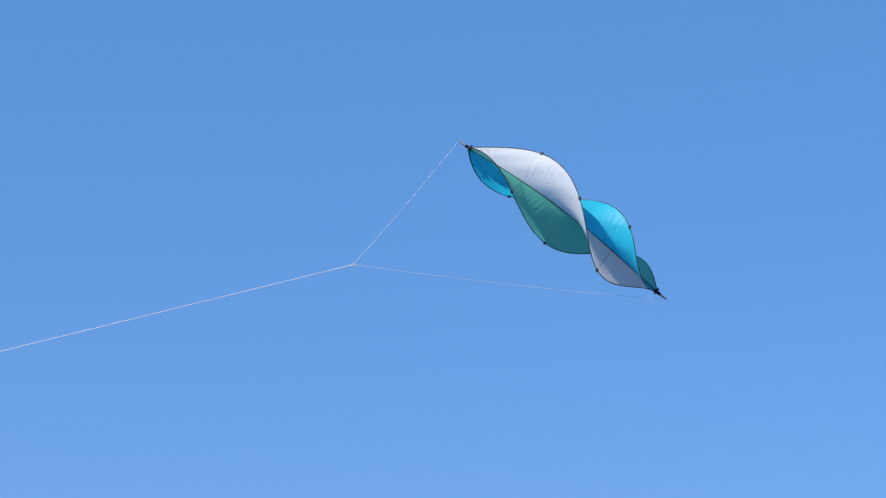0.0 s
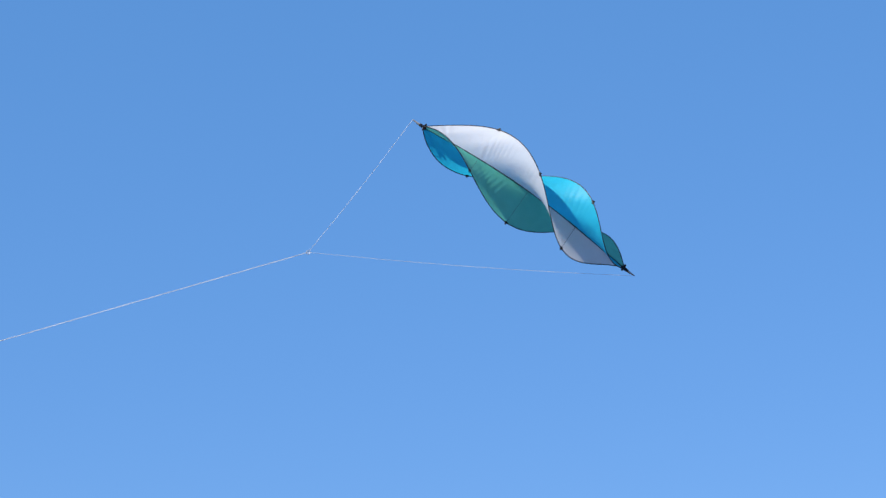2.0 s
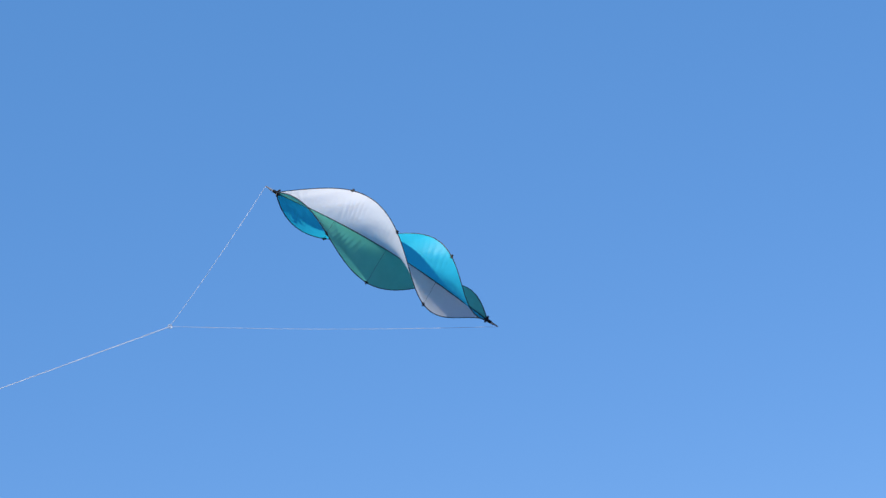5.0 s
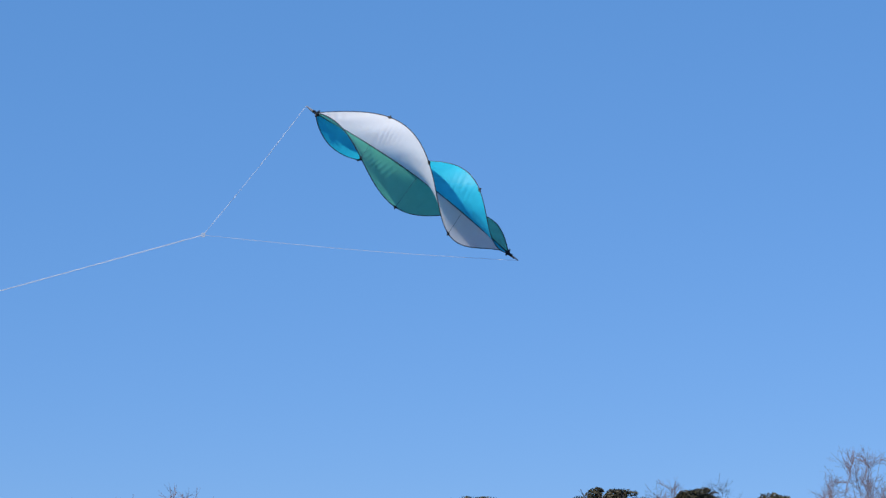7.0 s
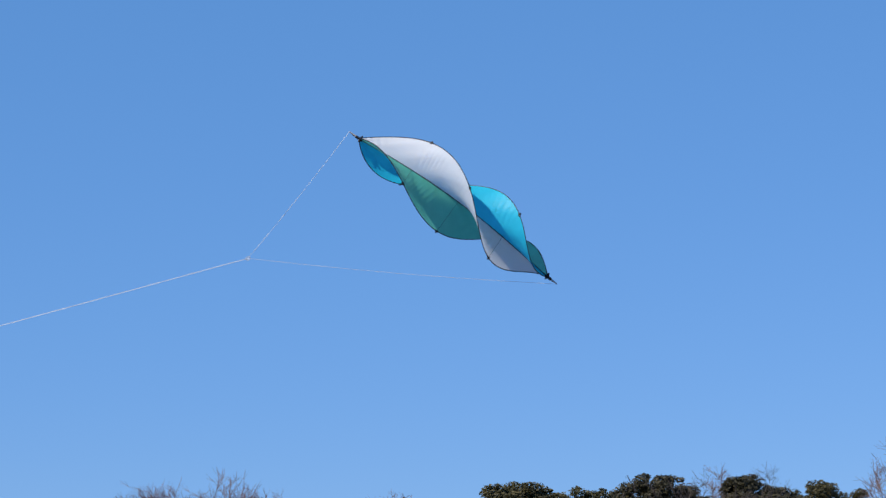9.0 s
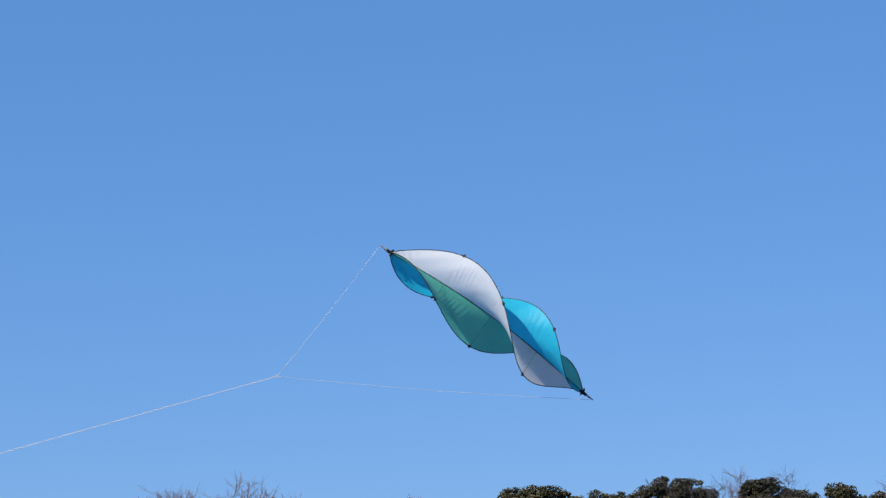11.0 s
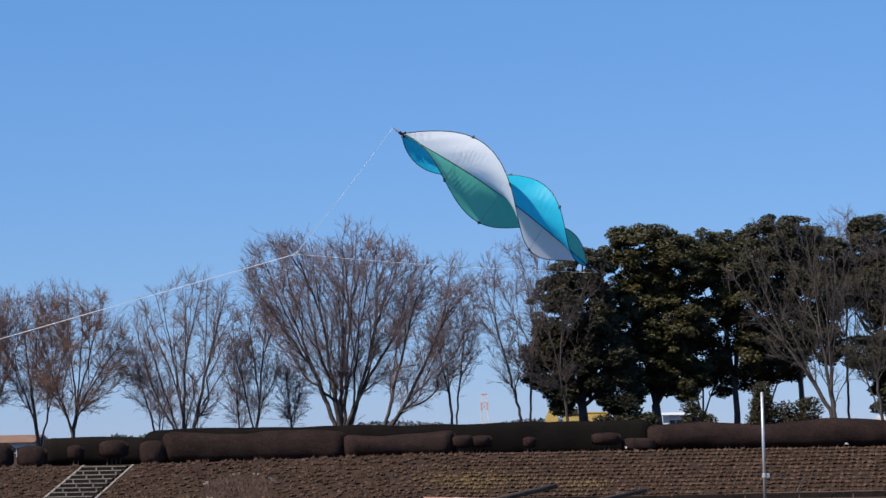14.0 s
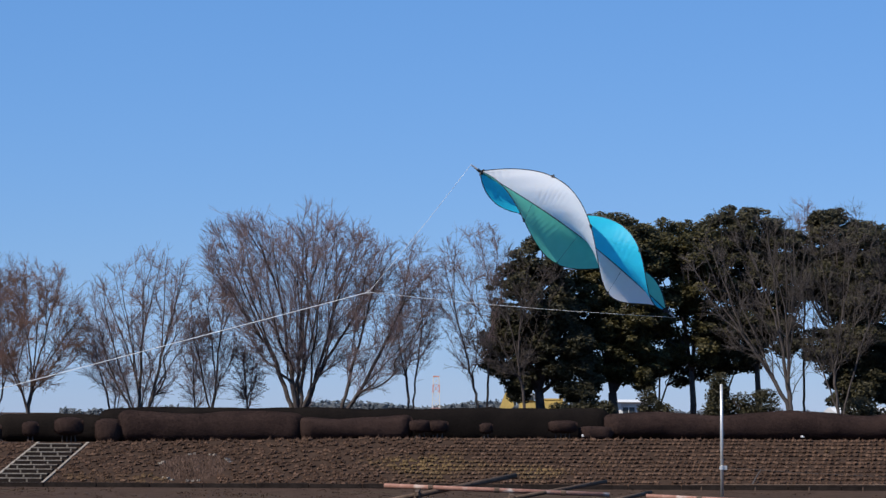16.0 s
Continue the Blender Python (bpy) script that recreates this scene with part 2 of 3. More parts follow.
def build_bed():
    rng = random.Random(33)
    bed = thing("round_bed", "round planting bed of dry stalks edged with pale stones", "flower bed", (BED[0], BED[1], ground_height(BED[0], BED[1])))
    s = Shape()
    slope = ground_height(BED[0], BROW) / (BROW - FOOT)
    for _ in range(900):
        a, q = rng.uniform(0, 6.283), math.sqrt(rng.random())
        x, y = BED[2] * q * math.cos(a) * 0.95, BED[3] * q * math.sin(a) * 0.95
        z, w = y * slope, rng.uniform(0.015, 0.04)
        s.add([(x - w, y, z - 0.02), (x + w, y, z - 0.02), (x + rng.gauss(0, .05), y + rng.gauss(0, .05), z + rng.uniform(0.06, 0.17))], [(0, 1, 2)])
    part("dry_stalk", s, "stalk", bed)["kind"] = "stuff"
    for k in range(44):
        a = 2 * math.pi * k / 44
        if noise.noise(Vector((k * 0.37, 2.2, 0))) < 0.14:
            continue
        x, y = BED[2] * math.cos(a), BED[3] * math.sin(a)
        w = rng.uniform(0.07, 0.10)
        part("edging_stone", Shape().box((x - w, y - 0.06, y * slope - 0.05), (x + w, y + 0.06, y * slope + rng.uniform(0.05, 0.09)), turn=a, bevel=0.015), "concrete", bed)


build_bed()


def build_stairs():
    st = thing("stairs", "grey concrete garden stairs set into the brown bank", "stairs", (0, 0, 0))
    n = 10
    rise = ground_height(STAIR_LEFT + 1.0, BROW)
    for i in range(n):
        y0, y1 = FOOT + i * 0.8, FOOT + (i + 1) * 0.8
        z1 = rise * (i + 1) / n
        dx = i * 0.8 * STAIR_SKEW
        part("step", Shape().box((STAIR_LEFT + dx, y0, z1 - 0.25), (STAIR_RIGHT + dx, y1 + 0.05, z1), bevel=0.012), "kerb", st)
        part("nosing", Shape().box((STAIR_LEFT + dx, y0 - 0.07, z1 - 0.034), (STAIR_RIGHT + dx, y0 + 0.06, z1 + 0.005), bevel=0.008), "concrete", st)
        x = STAIR_LEFT + dx - (0.0 if i % 2 else 0.33)
        while x < STAIR_RIGHT + dx - 0.1:
            a, b = max(x, STAIR_LEFT + dx), min(x + 0.59, STAIR_RIGHT + dx)
            if b - a > 0.08:
                part("riser_block", Shape().box((a, y0 - 0.06, z1 - 0.19), (b, y0 + 0.02, z1 - 0.038), bevel=0.008), "kerb", st)
            if b < STAIR_RIGHT + dx - 0.12:
                part("joint", Shape().box((b + 0.005, y0 - 0.05, z1 - 0.19), (b + 0.06, y0 - 0.004, z1 - 0.036)), "concrete", st)
            x += 0.66
    for x in (STAIR_LEFT - 0.1, STAIR_RIGHT + 0.1):
        e = 8.0 * STAIR_SKEW
        s = Shape()
        a = [(x - 0.05, FOOT, -0.1), (x + 0.05, FOOT, -0.1), (x + 0.05, FOOT, 0.06), (x - 0.05, FOOT, 0.06)]
        b = [(p[0] + e, BROW, p[2] + rise) for p in a]
        s.add(a + b, [(3, 2, 1, 0), (4, 5, 6, 7), (0, 1, 5, 4), (1, 2, 6, 5), (2, 3, 7, 6), (3, 0, 4, 7)])
        part("side_kerb", s, "concrete", st)


build_stairs()

# kerb along the foot of the bank
kerb = thing("kerb", "dark weathered kerb along the foot of the bank", "kerb", (0, FOOT - 0.3, 0), kind="structure")
x = -40.0
rk = random.Random(2)
while x < 44:
    part("kerb_stone", Shape().box((x, -0.12 + rk.uniform(-.01, .01), -0.1), (x + 1.97, 0.1, 0.17 + rk.uniform(-.012, .012)), bevel=0.02), "kerb", kerb)
    x += 2.0


def field_tufts():
    rng = random.Random(21)
    s = Shape()
    for _ in range(2600):
        x, y = rng.uniform(-19, 21), rng.uniform(66, 94.2)
        if noise.noise(Vector((x * 0.4, y * 0.2, 9))) < -0.15:
            continue
        for _ in range(4):
            bx, by, w, h = x + rng.gauss(0, .06), y + rng.gauss(0, .06), rng.uniform(0.03, 0.08), rng.uniform(0.01, 0.05)
            s.add([(bx - w, by, -0.06), (bx + w, by, -0.06), (bx + rng.gauss(0, .05), by + rng.gauss(0, .05), h)], [(0, 1, 2)])
    solo("dry_grass", s, "field", "dry brown grass tufts over the field", "grass", kind="stuff")


field_tufts()

# ---------- trees ----------
class Skeleton:
    """Limbs that reach for points spread through a crown, each leaving the tree where the way is short and smooth."""

    def __init__(self, rng):
        self.rng, self.n = rng, 0
        self.pos, self.dir = np.zeros((9000, 3)), np.zeros((9000, 3))
        self.path, self.parent, self.chains = np.zeros(9000), [], []

    def put(self, p, d, parent):
        i = self.n
        self.pos[i], self.dir[i] = p, d
        self.path[i] = 0 if parent < 0 else self.path[parent] + np.linalg.norm(self.pos[i] - self.pos[parent])
        self.parent.append(parent)
        self.n += 1
        return i

    def limb(self, start, end, lead, step=0.45, wander=0.05):
        """A bent limb from node start to the point end; lead: how far it keeps the node's own direction."""
        a, b = self.pos[start].copy(), np.array(end, float)
        far = np.linalg.norm(b - a)
        c = a + self.dir[start] * far * lead
        m = max(2, int(far / step) + 1)
        ids, last, before = [start], start, a
        for k in range(1, m + 1):
            u = k / m
            q = a * (1 - u) ** 2 + c * 2 * u * (1 - u) + b * u * u
            if k < m:
                q = q + np.array([self.rng.gauss(0, wander) for _ in range(3)]) * min(1.0, far / 2)
            d = q - before
            last = self.put(q, d / max(1e-6, np.linalg.norm(d)), last)
            ids.append(last)
            before = q
        self.chains.append(ids)
        return last

    def reach(self, target, alpha):
        n = self.n
        d = np.array(target) - self.pos[:n]
        far = np.maximum(1e-6, np.linalg.norm(d, axis=1))
        turn = 1 - (d * self.dir[:n]).sum(1) / far
        cost = far * (1 + 1.3 * turn) + alpha * self.path[:n] + 2.0 * np.maximum(0, -d[:, 2])
        self.limb(int(np.argmin(cost)), target, 0.2, 0.5, 0.022)

    def radii(self, least, power=2.05):
        load = np.zeros(self.n)
        kids = np.zeros(self.n, int)
        for p in self.parent:
            if p >= 0:
                kids[p] += 1
        for i in range(self.n - 1, -1, -1):
            if kids[i] == 0:
                load[i] = least ** power
            if self.parent[i] >= 0:
                load[self.parent[i]] += load[i] * 1.03
        return load ** (1 / power)


def bare_tree(x, y, crown, seed, label, stems=5, fork=0.0, limbs=150, alpha=0.6, thick=1.0, shoot=0.7, shoots=5, lift=0.3, lean=0.0, bark="bark", twigs="twig"):
    """A leafless tree. crown: rows of (height, reach to one side, reach to the other); fork: height of a single trunk."""
    rng = random.Random(seed)
    z = ground_height(x, y)
    sk = Skeleton(rng)
    zs = [c[0] for c in crown]
    root = sk.put((0, 0, -0.1), (0, 0, 1), -1)
    if fork:
        root = sk.limb(root, (lean, 0, fork), 0.4, 0.4, 0.02)
    z0, l0, r0 = crown[0]
    for i in range(stems):
        u = (i + rng.uniform(0.25, 0.75)) / stems
        tip = ((l0 + (r0 - l0) * u) * 0.3, rng.uniform(-0.2, 0.2) * (r0 - l0), z0 * rng.uniform(0.4, 0.55))
        if not fork:
            foot = sk.put((0.35 * tip[0] + rng.gauss(0, 0.05), 0.1 * tip[1], -0.1), (0.3 * tip[0] / z0, 0.2 * tip[1] / z0, 0.95), -1)
            sk.limb(foot, tip, 0.35, 0.35, 0.02)
    aims = []
    wide = max(c[2] - c[1] for c in crown)
    while len(aims) < limbs:
        h = rng.uniform(zs[0], zs[-1])
        l, r = float(np.interp(h, zs, [c[1] for c in crown])), float(np.interp(h, zs, [c[2] for c in crown]))
        if rng.random() > (r - l) / wide:
            continue
        u = rng.uniform(-1, 1)
        rim = noise.noise(Vector((u * 2.3, h * 0.5, seed * 1.7)))
        px = (l + r) / 2 + u * (r - l) / 2 * (0.93 + 0.12 * rim)
        aims.append((px, rng.uniform(-1, 1) * 0.42 * (r - l) * math.sqrt(max(0.05, 1 - u * u)), h * (1 + 0.05 * noise.noise(Vector((px * 0.8, seed, 0))))))
    # the main limbs reach for the rim of the crown, evenly round it; the rest fill in from them
    mid = 0.5 * (zs[0] + zs[-1])
    aims.sort(key=lambda p: math.atan2(p[0] - 0.5 * lean, p[2] + 0.3))
    mains = max(5, stems * 4)
    rims = []
    for k in range(mains):
        sector = aims[k * len(aims) // mains:(k + 1) * len(aims) // mains]
        if sector:
            rims.append(max(sector, key=lambda p: math.hypot(p[0], p[2]) * rng.uniform(0.75, 1.0) if p[2] > 0.6 * mid else 0))
    rng.shuffle(rims)
    for p in rims:
        sk.reach(p, 0.9)
    aims = [p for p in aims if p not in rims]
    aims.sort(key=lambda p: math.hypot(p[0], p[2]) + rng.uniform(-0.6, 0.6))
    for p in aims:
        sk.reach(p, alpha * 0.8)
    rad = sk.radii(0.0066) * thick
    s, t = Shape(), Shape()
    for ids in sk.chains:
        rr = [float(rad[i]) for i in ids]
        rr[0] = min(rr[0], rr[1] * 1.15)
        pts = [Vector(sk.pos[i]) for i in ids]
        (s if rr[0] > 0.017 else t).tube(pts, rr, 7 if rr[0] > 0.07 else (5 if rr[0] > 0.03 else 3), cap=False)
        for _ in range(shoots + 2):
            f = rng.random()
            k = min(len(ids) - 2, int(f * (len(ids) - 1)))
            if rr[k] > 0.035:
                continue
            p = pts[k].lerp(pts[k + 1], rng.random())
            d = (Vector(sk.dir[ids[k + 1]]) * 0.75 + Vector((rng.gauss(0, 0.55), rng.gauss(0, 0.55), rng.gauss(0, 0.4) + lift * 0.5))).normalized()
            length = shoot * rng.uniform(0.4, 1.25)
            bend = (d + Vector((rng.gauss(0, 0.14), rng.gauss(0, 0.14), 0.2 * lift + rng.gauss(0, 0.1)))).normalized()
            mid = p + d * length * 0.5
            t.tube([p, mid, mid + bend * length * 0.5], [0.0082, 0.0068, 0.0046], 3, cap=False)
            for _ in range(2):
                side = (d * 0.8 + Vector((rng.gauss(0, 0.5), rng.gauss(0, 0.5), rng.gauss(0, 0.35) + 0.1))).normalized()
                t.tube([mid, mid + side * length * rng.uniform(0.35, 0.6)], [0.0055, 0.004], 3, cap=False)
    tree = thing("bare_tree", label, "tree", (x, y, z), "leafless trees on the bank")
    part("trunk", s, bark, tree, smooth=True)
    part("crown", t, twigs, tree, smooth=True)
    return tree


def leaf_cloud(s, rng, centre, radius, count, size, flat=0.8):
    for _ in range(count):
        d = Vector((rng.gauss(0, 1), rng.gauss(0, 1), rng.gauss(0, 1))).normalized()
        p = Vector(centre) + Vector((d.x, d.y, d.z * flat)) * radius * rng.uniform(0.55, 1.08)
        a = Vector((rng.gauss(0, 1), rng.gauss(0, 1), rng.gauss(0, 0.6))).normalized()
        b = (a.orthogonal() + d * 0.5).normalized()
        l, w = size * rng.uniform(0.7, 1.3), size * rng.uniform(0.35, 0.55)
        s.add([p - a * l, p + b * w, p + a * l, p - b * w], [(0, 1, 2, 3)])


def evergreen(x, y, lobes, seed, label, clumps=70, leaves=110, trunk=0.22, fork=2.0, leaf="leaf", z=TOP, size=0.09, group="evergreen trees on the bank"):
    """lobes: (dx, dy, height of the middle, rx, rz) of the crown's masses."""
    rng = random.Random(seed)
    tree = thing("evergreen_tree", label, "tree", (x, y, z), group)
    s, c = Shape(), Shape()
    lobes = [(dx, dy, h * (1.03 if h > 6 else 1.0), rx * (1.1 if h > 2.8 else 1.0), rz) for dx, dy, h, rx, rz in lobes]
    s.tube([(0, 0, -0.1), (0.05, 0, fork * 0.5), (-0.04, 0, fork)], [trunk * 1.25, trunk, trunk * 0.85], 8)
    for dx, dy, h, rx, rz in lobes:
        mid = Vector((dx * 0.45, dy * 0.4, (fork + h) * 0.5 + 0.2))
        s.tube([(-0.04, 0, fork - 0.1), mid, (dx, dy, h + rz * 0.3)], [trunk * 0.5, trunk * 0.36, trunk * 0.16], 6)
        for _ in range(4):
            a = rng.uniform(0, 6.28)
            s.tube([mid, mid + Vector((math.cos(a) * rx * 0.4, math.sin(a) * rx * 0.4, rz * 0.2)), (dx + math.cos(a) * rx * 0.8, dy + math.sin(a) * rx * 0.8, h + rng.uniform(-0.4, 0.4) * rz)], [trunk * 0.3, trunk * 0.2, 0.02], 5)
        n = int(clumps * 1.35 * rx * rz / 4.0)
        for _ in range(n):
            d = Vector((rng.gauss(0, 1), rng.gauss(0, 1), rng.gauss(0, 1))).normalized() * rng.uniform(0.35, 1.0) ** 0.5
            r = rng.uniform(0.2, 0.58)
            p = Vector((dx + d.x * (rx - r * 0.5), dy + d.y * (rx - r * 0.5), h + d.z * (rz - r * 0.5)))
            leaf_cloud(c, rng, p, r, int(leaves * 2.1 * (r / 0.45) ** 2), size, 0.6)
    part("trunk", s, "bark", tree, smooth=True)
    part("crown", c, leaf, tree)
    return tree


def hedge(name, label, x0, x1, y, z0, z1, deep, seed, mat_name="hedge", wave=0.08, stemmed=False, fuzz=650, group=""):
    """A clipped hedge or ball: a rounded core with twig tips all over it."""
    rng = random.Random(seed)
    z0 = min(ground_height(x0, y), ground_height(x1, y)) - 0.02
    h = thing(name, label, "hedge" if name == "hedge" else "shrub", ((x0 + x1) / 2, y, z0), group)
    L, H = x1 - x0, z1 - z0
    low = 0.32 * H if stemmed else 0.0
    s, t = Shape(), Shape()
    nx, nk = max(10, int(L / 0.12)), 18
    rows = []
    for i in range(nx + 1):
        u = i / nx
        end = min(1.0, min(u, 1 - u) * L / min(0.5 * L, 0.45 + 0.1 * H))
        f = math.sqrt(max(0.02, 1 - (1 - end) ** 2))
        top = H * (1 + wave * noise.noise(Vector((u * L * 0.33, seed * 3.7, 0))))
        for k in range(nk):
            a = 2 * math.pi * k / nk
            ca, sa = math.cos(a), math.sin(a)
            ca, sa = math.copysign(abs(ca) ** 0.75, ca), math.copysign(abs(sa) ** 0.75, sa)
            q = 1 + 0.09 * noise.noise(Vector((u * L * 0.9, ca, sa + seed * 7.3)))
            s.v.append((-L / 2 + u * L, ca * deep / 2 * f * q, low + (top - low) * (0.5 + 0.5 * sa * (0.55 + 0.45 * f) * q)))
    for i in range(nx):
        for k in range(nk):
            s.f.append((i * nk + k, i * nk + (k + 1) % nk, (i + 1) * nk + (k + 1) % nk, (i + 1) * nk + k))
    s.f.append(tuple(range(nk)))
    s.f.append(tuple(nx * nk + k for k in range(nk - 1, -1, -1)))
    for _ in range(int(fuzz * L * (deep + H))):
        f = s.f[rng.randrange(nx * nk)]
        e0, e1 = rng.random(), rng.random()
        p = Vector(s.v[f[0]]).lerp(Vector(s.v[f[1]]), e0).lerp(Vector(s.v[f[3]]).lerp(Vector(s.v[f[2]]), e0), e1)
        out = Vector((0, p.y, p.z - (low + H) / 2)).normalized()
        d = (out + Vector((rng.gauss(0, .6), rng.gauss(0, .6), rng.gauss(0, .6)))).normalized()
        b = d.orthogonal().normalized() * 0.008
        e = rng.uniform(0.015, 0.05)
        t.add([p - b, p + b, p + d * e], [(0, 1, 2)])
    part("clipped_mass", s, mat_name, h, smooth=True)
    part("twig_fringe", t, mat_name, h)["kind"] = "stuff"
    if stemmed:
        for k in range(max(1, int(L / 0.28))):
            u = -L * 0.3 + 0.6 * L * (k + 0.5) / max(1, int(L / 0.28))
            part("stem", Shape().tube([(u, 0, -0.03), (u + rng.uniform(-.04, .04), 0.02, low + 0.15)], [0.035, 0.025], 6), "palebark", h)
    return h


bare_tree(-22.74, 109, ((2.6, -0.7, 0.7), (4.6, -2.2, 1.5), (6.3, -2.2, 1.7), (7.5, -1.5, 1.0)), 91, "leafless brown tree with fine upright twigs", fork=1.3, stems=4, limbs=192, twigs="redtwig")
bare_tree(-19.12, 109, ((2.3, -0.9, 1.0), (3.8, -2.4, 2.6), (5.5, -2.5, 2.7), (6.8, -1.9, 2.4), (7.7, -0.8, 1.4)), 11, "leafless tree with reddish twigs beside the stairs", fork=1.5, stems=6, limbs=332, shoots=6, lift=0.2, twigs="redtwig")
bare_tree(-20.73, 110, ((2.6, -0.7, 0.7), (4.1, -2.2, 1.5), (5.8, -2.7, 1.7), (7.2, -2.0, 1.3), (7.8, -1.2, 0.8)), 12, "leafless tree with a thin grey trunk", fork=1.1, stems=4, limbs=227, lift=0.2)
bare_tree(-14.22, 109, ((1.5, -0.8, 0.9), (3.0, -1.9, 1.8), (4.2, -2.6, 2.4), (5.8, -2.8, 2.5), (7.0, -2.1, 2.3), (8.1, -0.9, 2.0)), 13, "leafless tree with several dark stems from one base", stems=7, limbs=288, shoots=4, alpha=0.52, thick=1.5, lift=0.25)
bare_tree(-15.58, 111, ((2.1, -0.5, 0.4), (3.1, -1.7, 0.7), (4.6, -2.1, 0.6), (5.4, -1.6, -0.1)), 14, "small leafless tree with a forked stem", stems=2, fork=0.8, limbs=105, alpha=0.45, lift=0.15)
bare_tree(-11.32, 111, ((1.6, -0.3, 0.3), (3.0, -0.9, 0.9), (4.5, -1.2, 1.3), (6.2, -1.1, 1.3), (7.1, -0.6, 0.7)), 15, "slender leafless tree with upright twigs", fork=1.2, stems=3, limbs=166, shoots=5)
bare_tree(-12.15, 112, ((1.4, -0.2, 0.2), (2.8, -0.6, 0.5), (4.3, -0.7, 0.8), (5.3, -0.5, 0.4)), 16, "thin leafless sapling among larger trees", stems=2, limbs=63, alpha=0.4)
bare_tree(-9.81, 112, ((1.3, -0.3, 0.3), (2.5, -0.7, 0.6), (3.5, -0.9, 0.9), (4.3, -0.6, 0.6)), 17, "thin leafless sapling with pale twigs", stems=3, limbs=70, alpha=0.4, lift=0.1)
bare_tree(-7.30, 109, ((2.8, -1.3, 1.5), (5.0, -3.3, 3.0), (7.0, -4.2, 4.0), (8.2, -4.5, 3.9), (9.1, -4.3, 2.9), (9.7, -3.0, 1.8)), 18, "large leafless vase-shaped tree with many upright limbs", stems=12, limbs=980, alpha=0.80, shoot=0.75, shoots=4, lift=0.5, thick=1.25)
bare_tree(-5.73, 108, ((1.9, 0.3, 1.9), (3.9, 0.2, 4.1), (5.9, 0.5, 4.7), (7.6, 1.2, 4.5), (8.4, 2.2, 3.4)), 19, "leafless tree with a dark curved leaning limb", fork=0.7, stems=2, lean=0.2, limbs=332, alpha=0.5, thick=1.15, shoots=4, lift=0.3)
bare_tree(-2.55, 110, ((2.7, -0.7, 0.7), (4.7, -1.1, 1.4), (6.4, -0.9, 1.4), (7.7, -0.3, 0.9)), 20, "slender leafless tree with a forked dark stem", stems=2, limbs=148, alpha=0.55, shoots=4)
bare_tree(0.74, 110, ((2.9, -1.3, 0.3), (4.9, -2.1, 0.8), (6.9, -2.4, 1.2), (8.4, -2.2, 0.9), (9.2, -1.3, 0.5)), 21, "leafless tree leaning away from dark evergreens", stems=2, limbs=183, alpha=0.6, shoots=4, lean=-0.4)
bare_tree(2.50, 108, ((2.6, -1.6, 0.2), (4.4, -3.2, 1.0), (6.0, -3.2, 1.9), (7.2, -2.8, 1.9), (8.5, -2.0, 0.9)), 22, "leafless tree with limbs spread before evergreens", fork=1.5, stems=3, limbs=120, alpha=0.6, shoots=3, lean=-0.1, twigs="bark")

evergreen(3.18, 111, [(-0.5, 0, 5.6, 2.0, 2.4), (-1.3, 0.3, 4.0, 1.35, 1.7), (0.8, 0, 4.2, 1.6, 2.2), (0.1, 0, 7.6, 1.3, 1.3), (1.6, 0, 2.6, 1.3, 1.3), (-0.9, 0, 2.4, 0.9, 1.0)], 31, "broad dark green evergreen tree, dense to its lower limbs", leaf="leafdark", clumps=75)
evergreen(6.54, 113, [(-0.6, 0, 8.4, 1.7, 1.75), (0.8, 0.3, 7.9, 1.7, 1.8), (-0.9, 0, 6.0, 1.7, 1.8), (0.7, 0, 5.4, 1.8, 2.0), (-0.6, 0, 3.7, 1.6, 1.7), (1.2, 0, 3.3, 1.3, 1.3), (1.9, 0.2, 8.2, 1.0, 1.0)], 32, "tall olive green evergreen tree, sunlit at the top", clumps=80)
evergreen(10.19, 114, [(-0.9, 0, 8.3, 1.5, 1.5), (0.4, 0, 8.1, 1.5, 1.4), (0.6, 0, 6.6, 1.5, 1.4), (1.0, 0, 5.0, 1.2, 1.0), (0.0, 0, 3.9, 1.2, 0.9), (-1.1, 0, 5.6, 1.3, 1.2), (-0.9, 0.3, 6.9, 1.2, 1.3)], 33, "evergreen tree with an open crown showing its limbs", clumps=52, fork=3.0, trunk=0.14)
evergreen(13.26, 115, [(-1.5, 0, 9.2, 1.35, 1.2), (-0.1, 0, 9.0, 1.5, 1.4), (1.0, 0, 8.2, 1.3, 1.3), (-1.2, 0, 7.2, 1.6, 1.6), (0.6, 0, 6.8, 1.7, 1.7), (-0.6, 0, 5.0, 1.7, 1.4), (0.8, 0, 4.6, 1.4, 1.2), (-1.1, 0, 3.6, 1.2, 0.8)], 34, "tall dark evergreen tree behind a leafless one", clumps=80, leaf="leafdark", fork=3.6, trunk=0.13)
evergreen(17.26, 115, [(-0.6, 0, 9.15, 1.35, 1.2), (0.6, 0, 8.5, 1.5, 1.4), (1.4, 0, 7.4, 1.4, 1.4), (0.3, 0, 6.6, 1.9, 1.8), (-1.0, 0, 7.2, 1.4, 1.5), (0.9, 0, 4.3, 1.9, 1.5), (-0.8, 0, 4.0, 1.3, 1.2), (0.5, 0, 2.3, 1.7, 1.2), (1.6, 0, 2.6, 1.0, 0.9)], 35, "dark evergreen tree with foliage hanging low", clumps=80, leaf="leafdark")
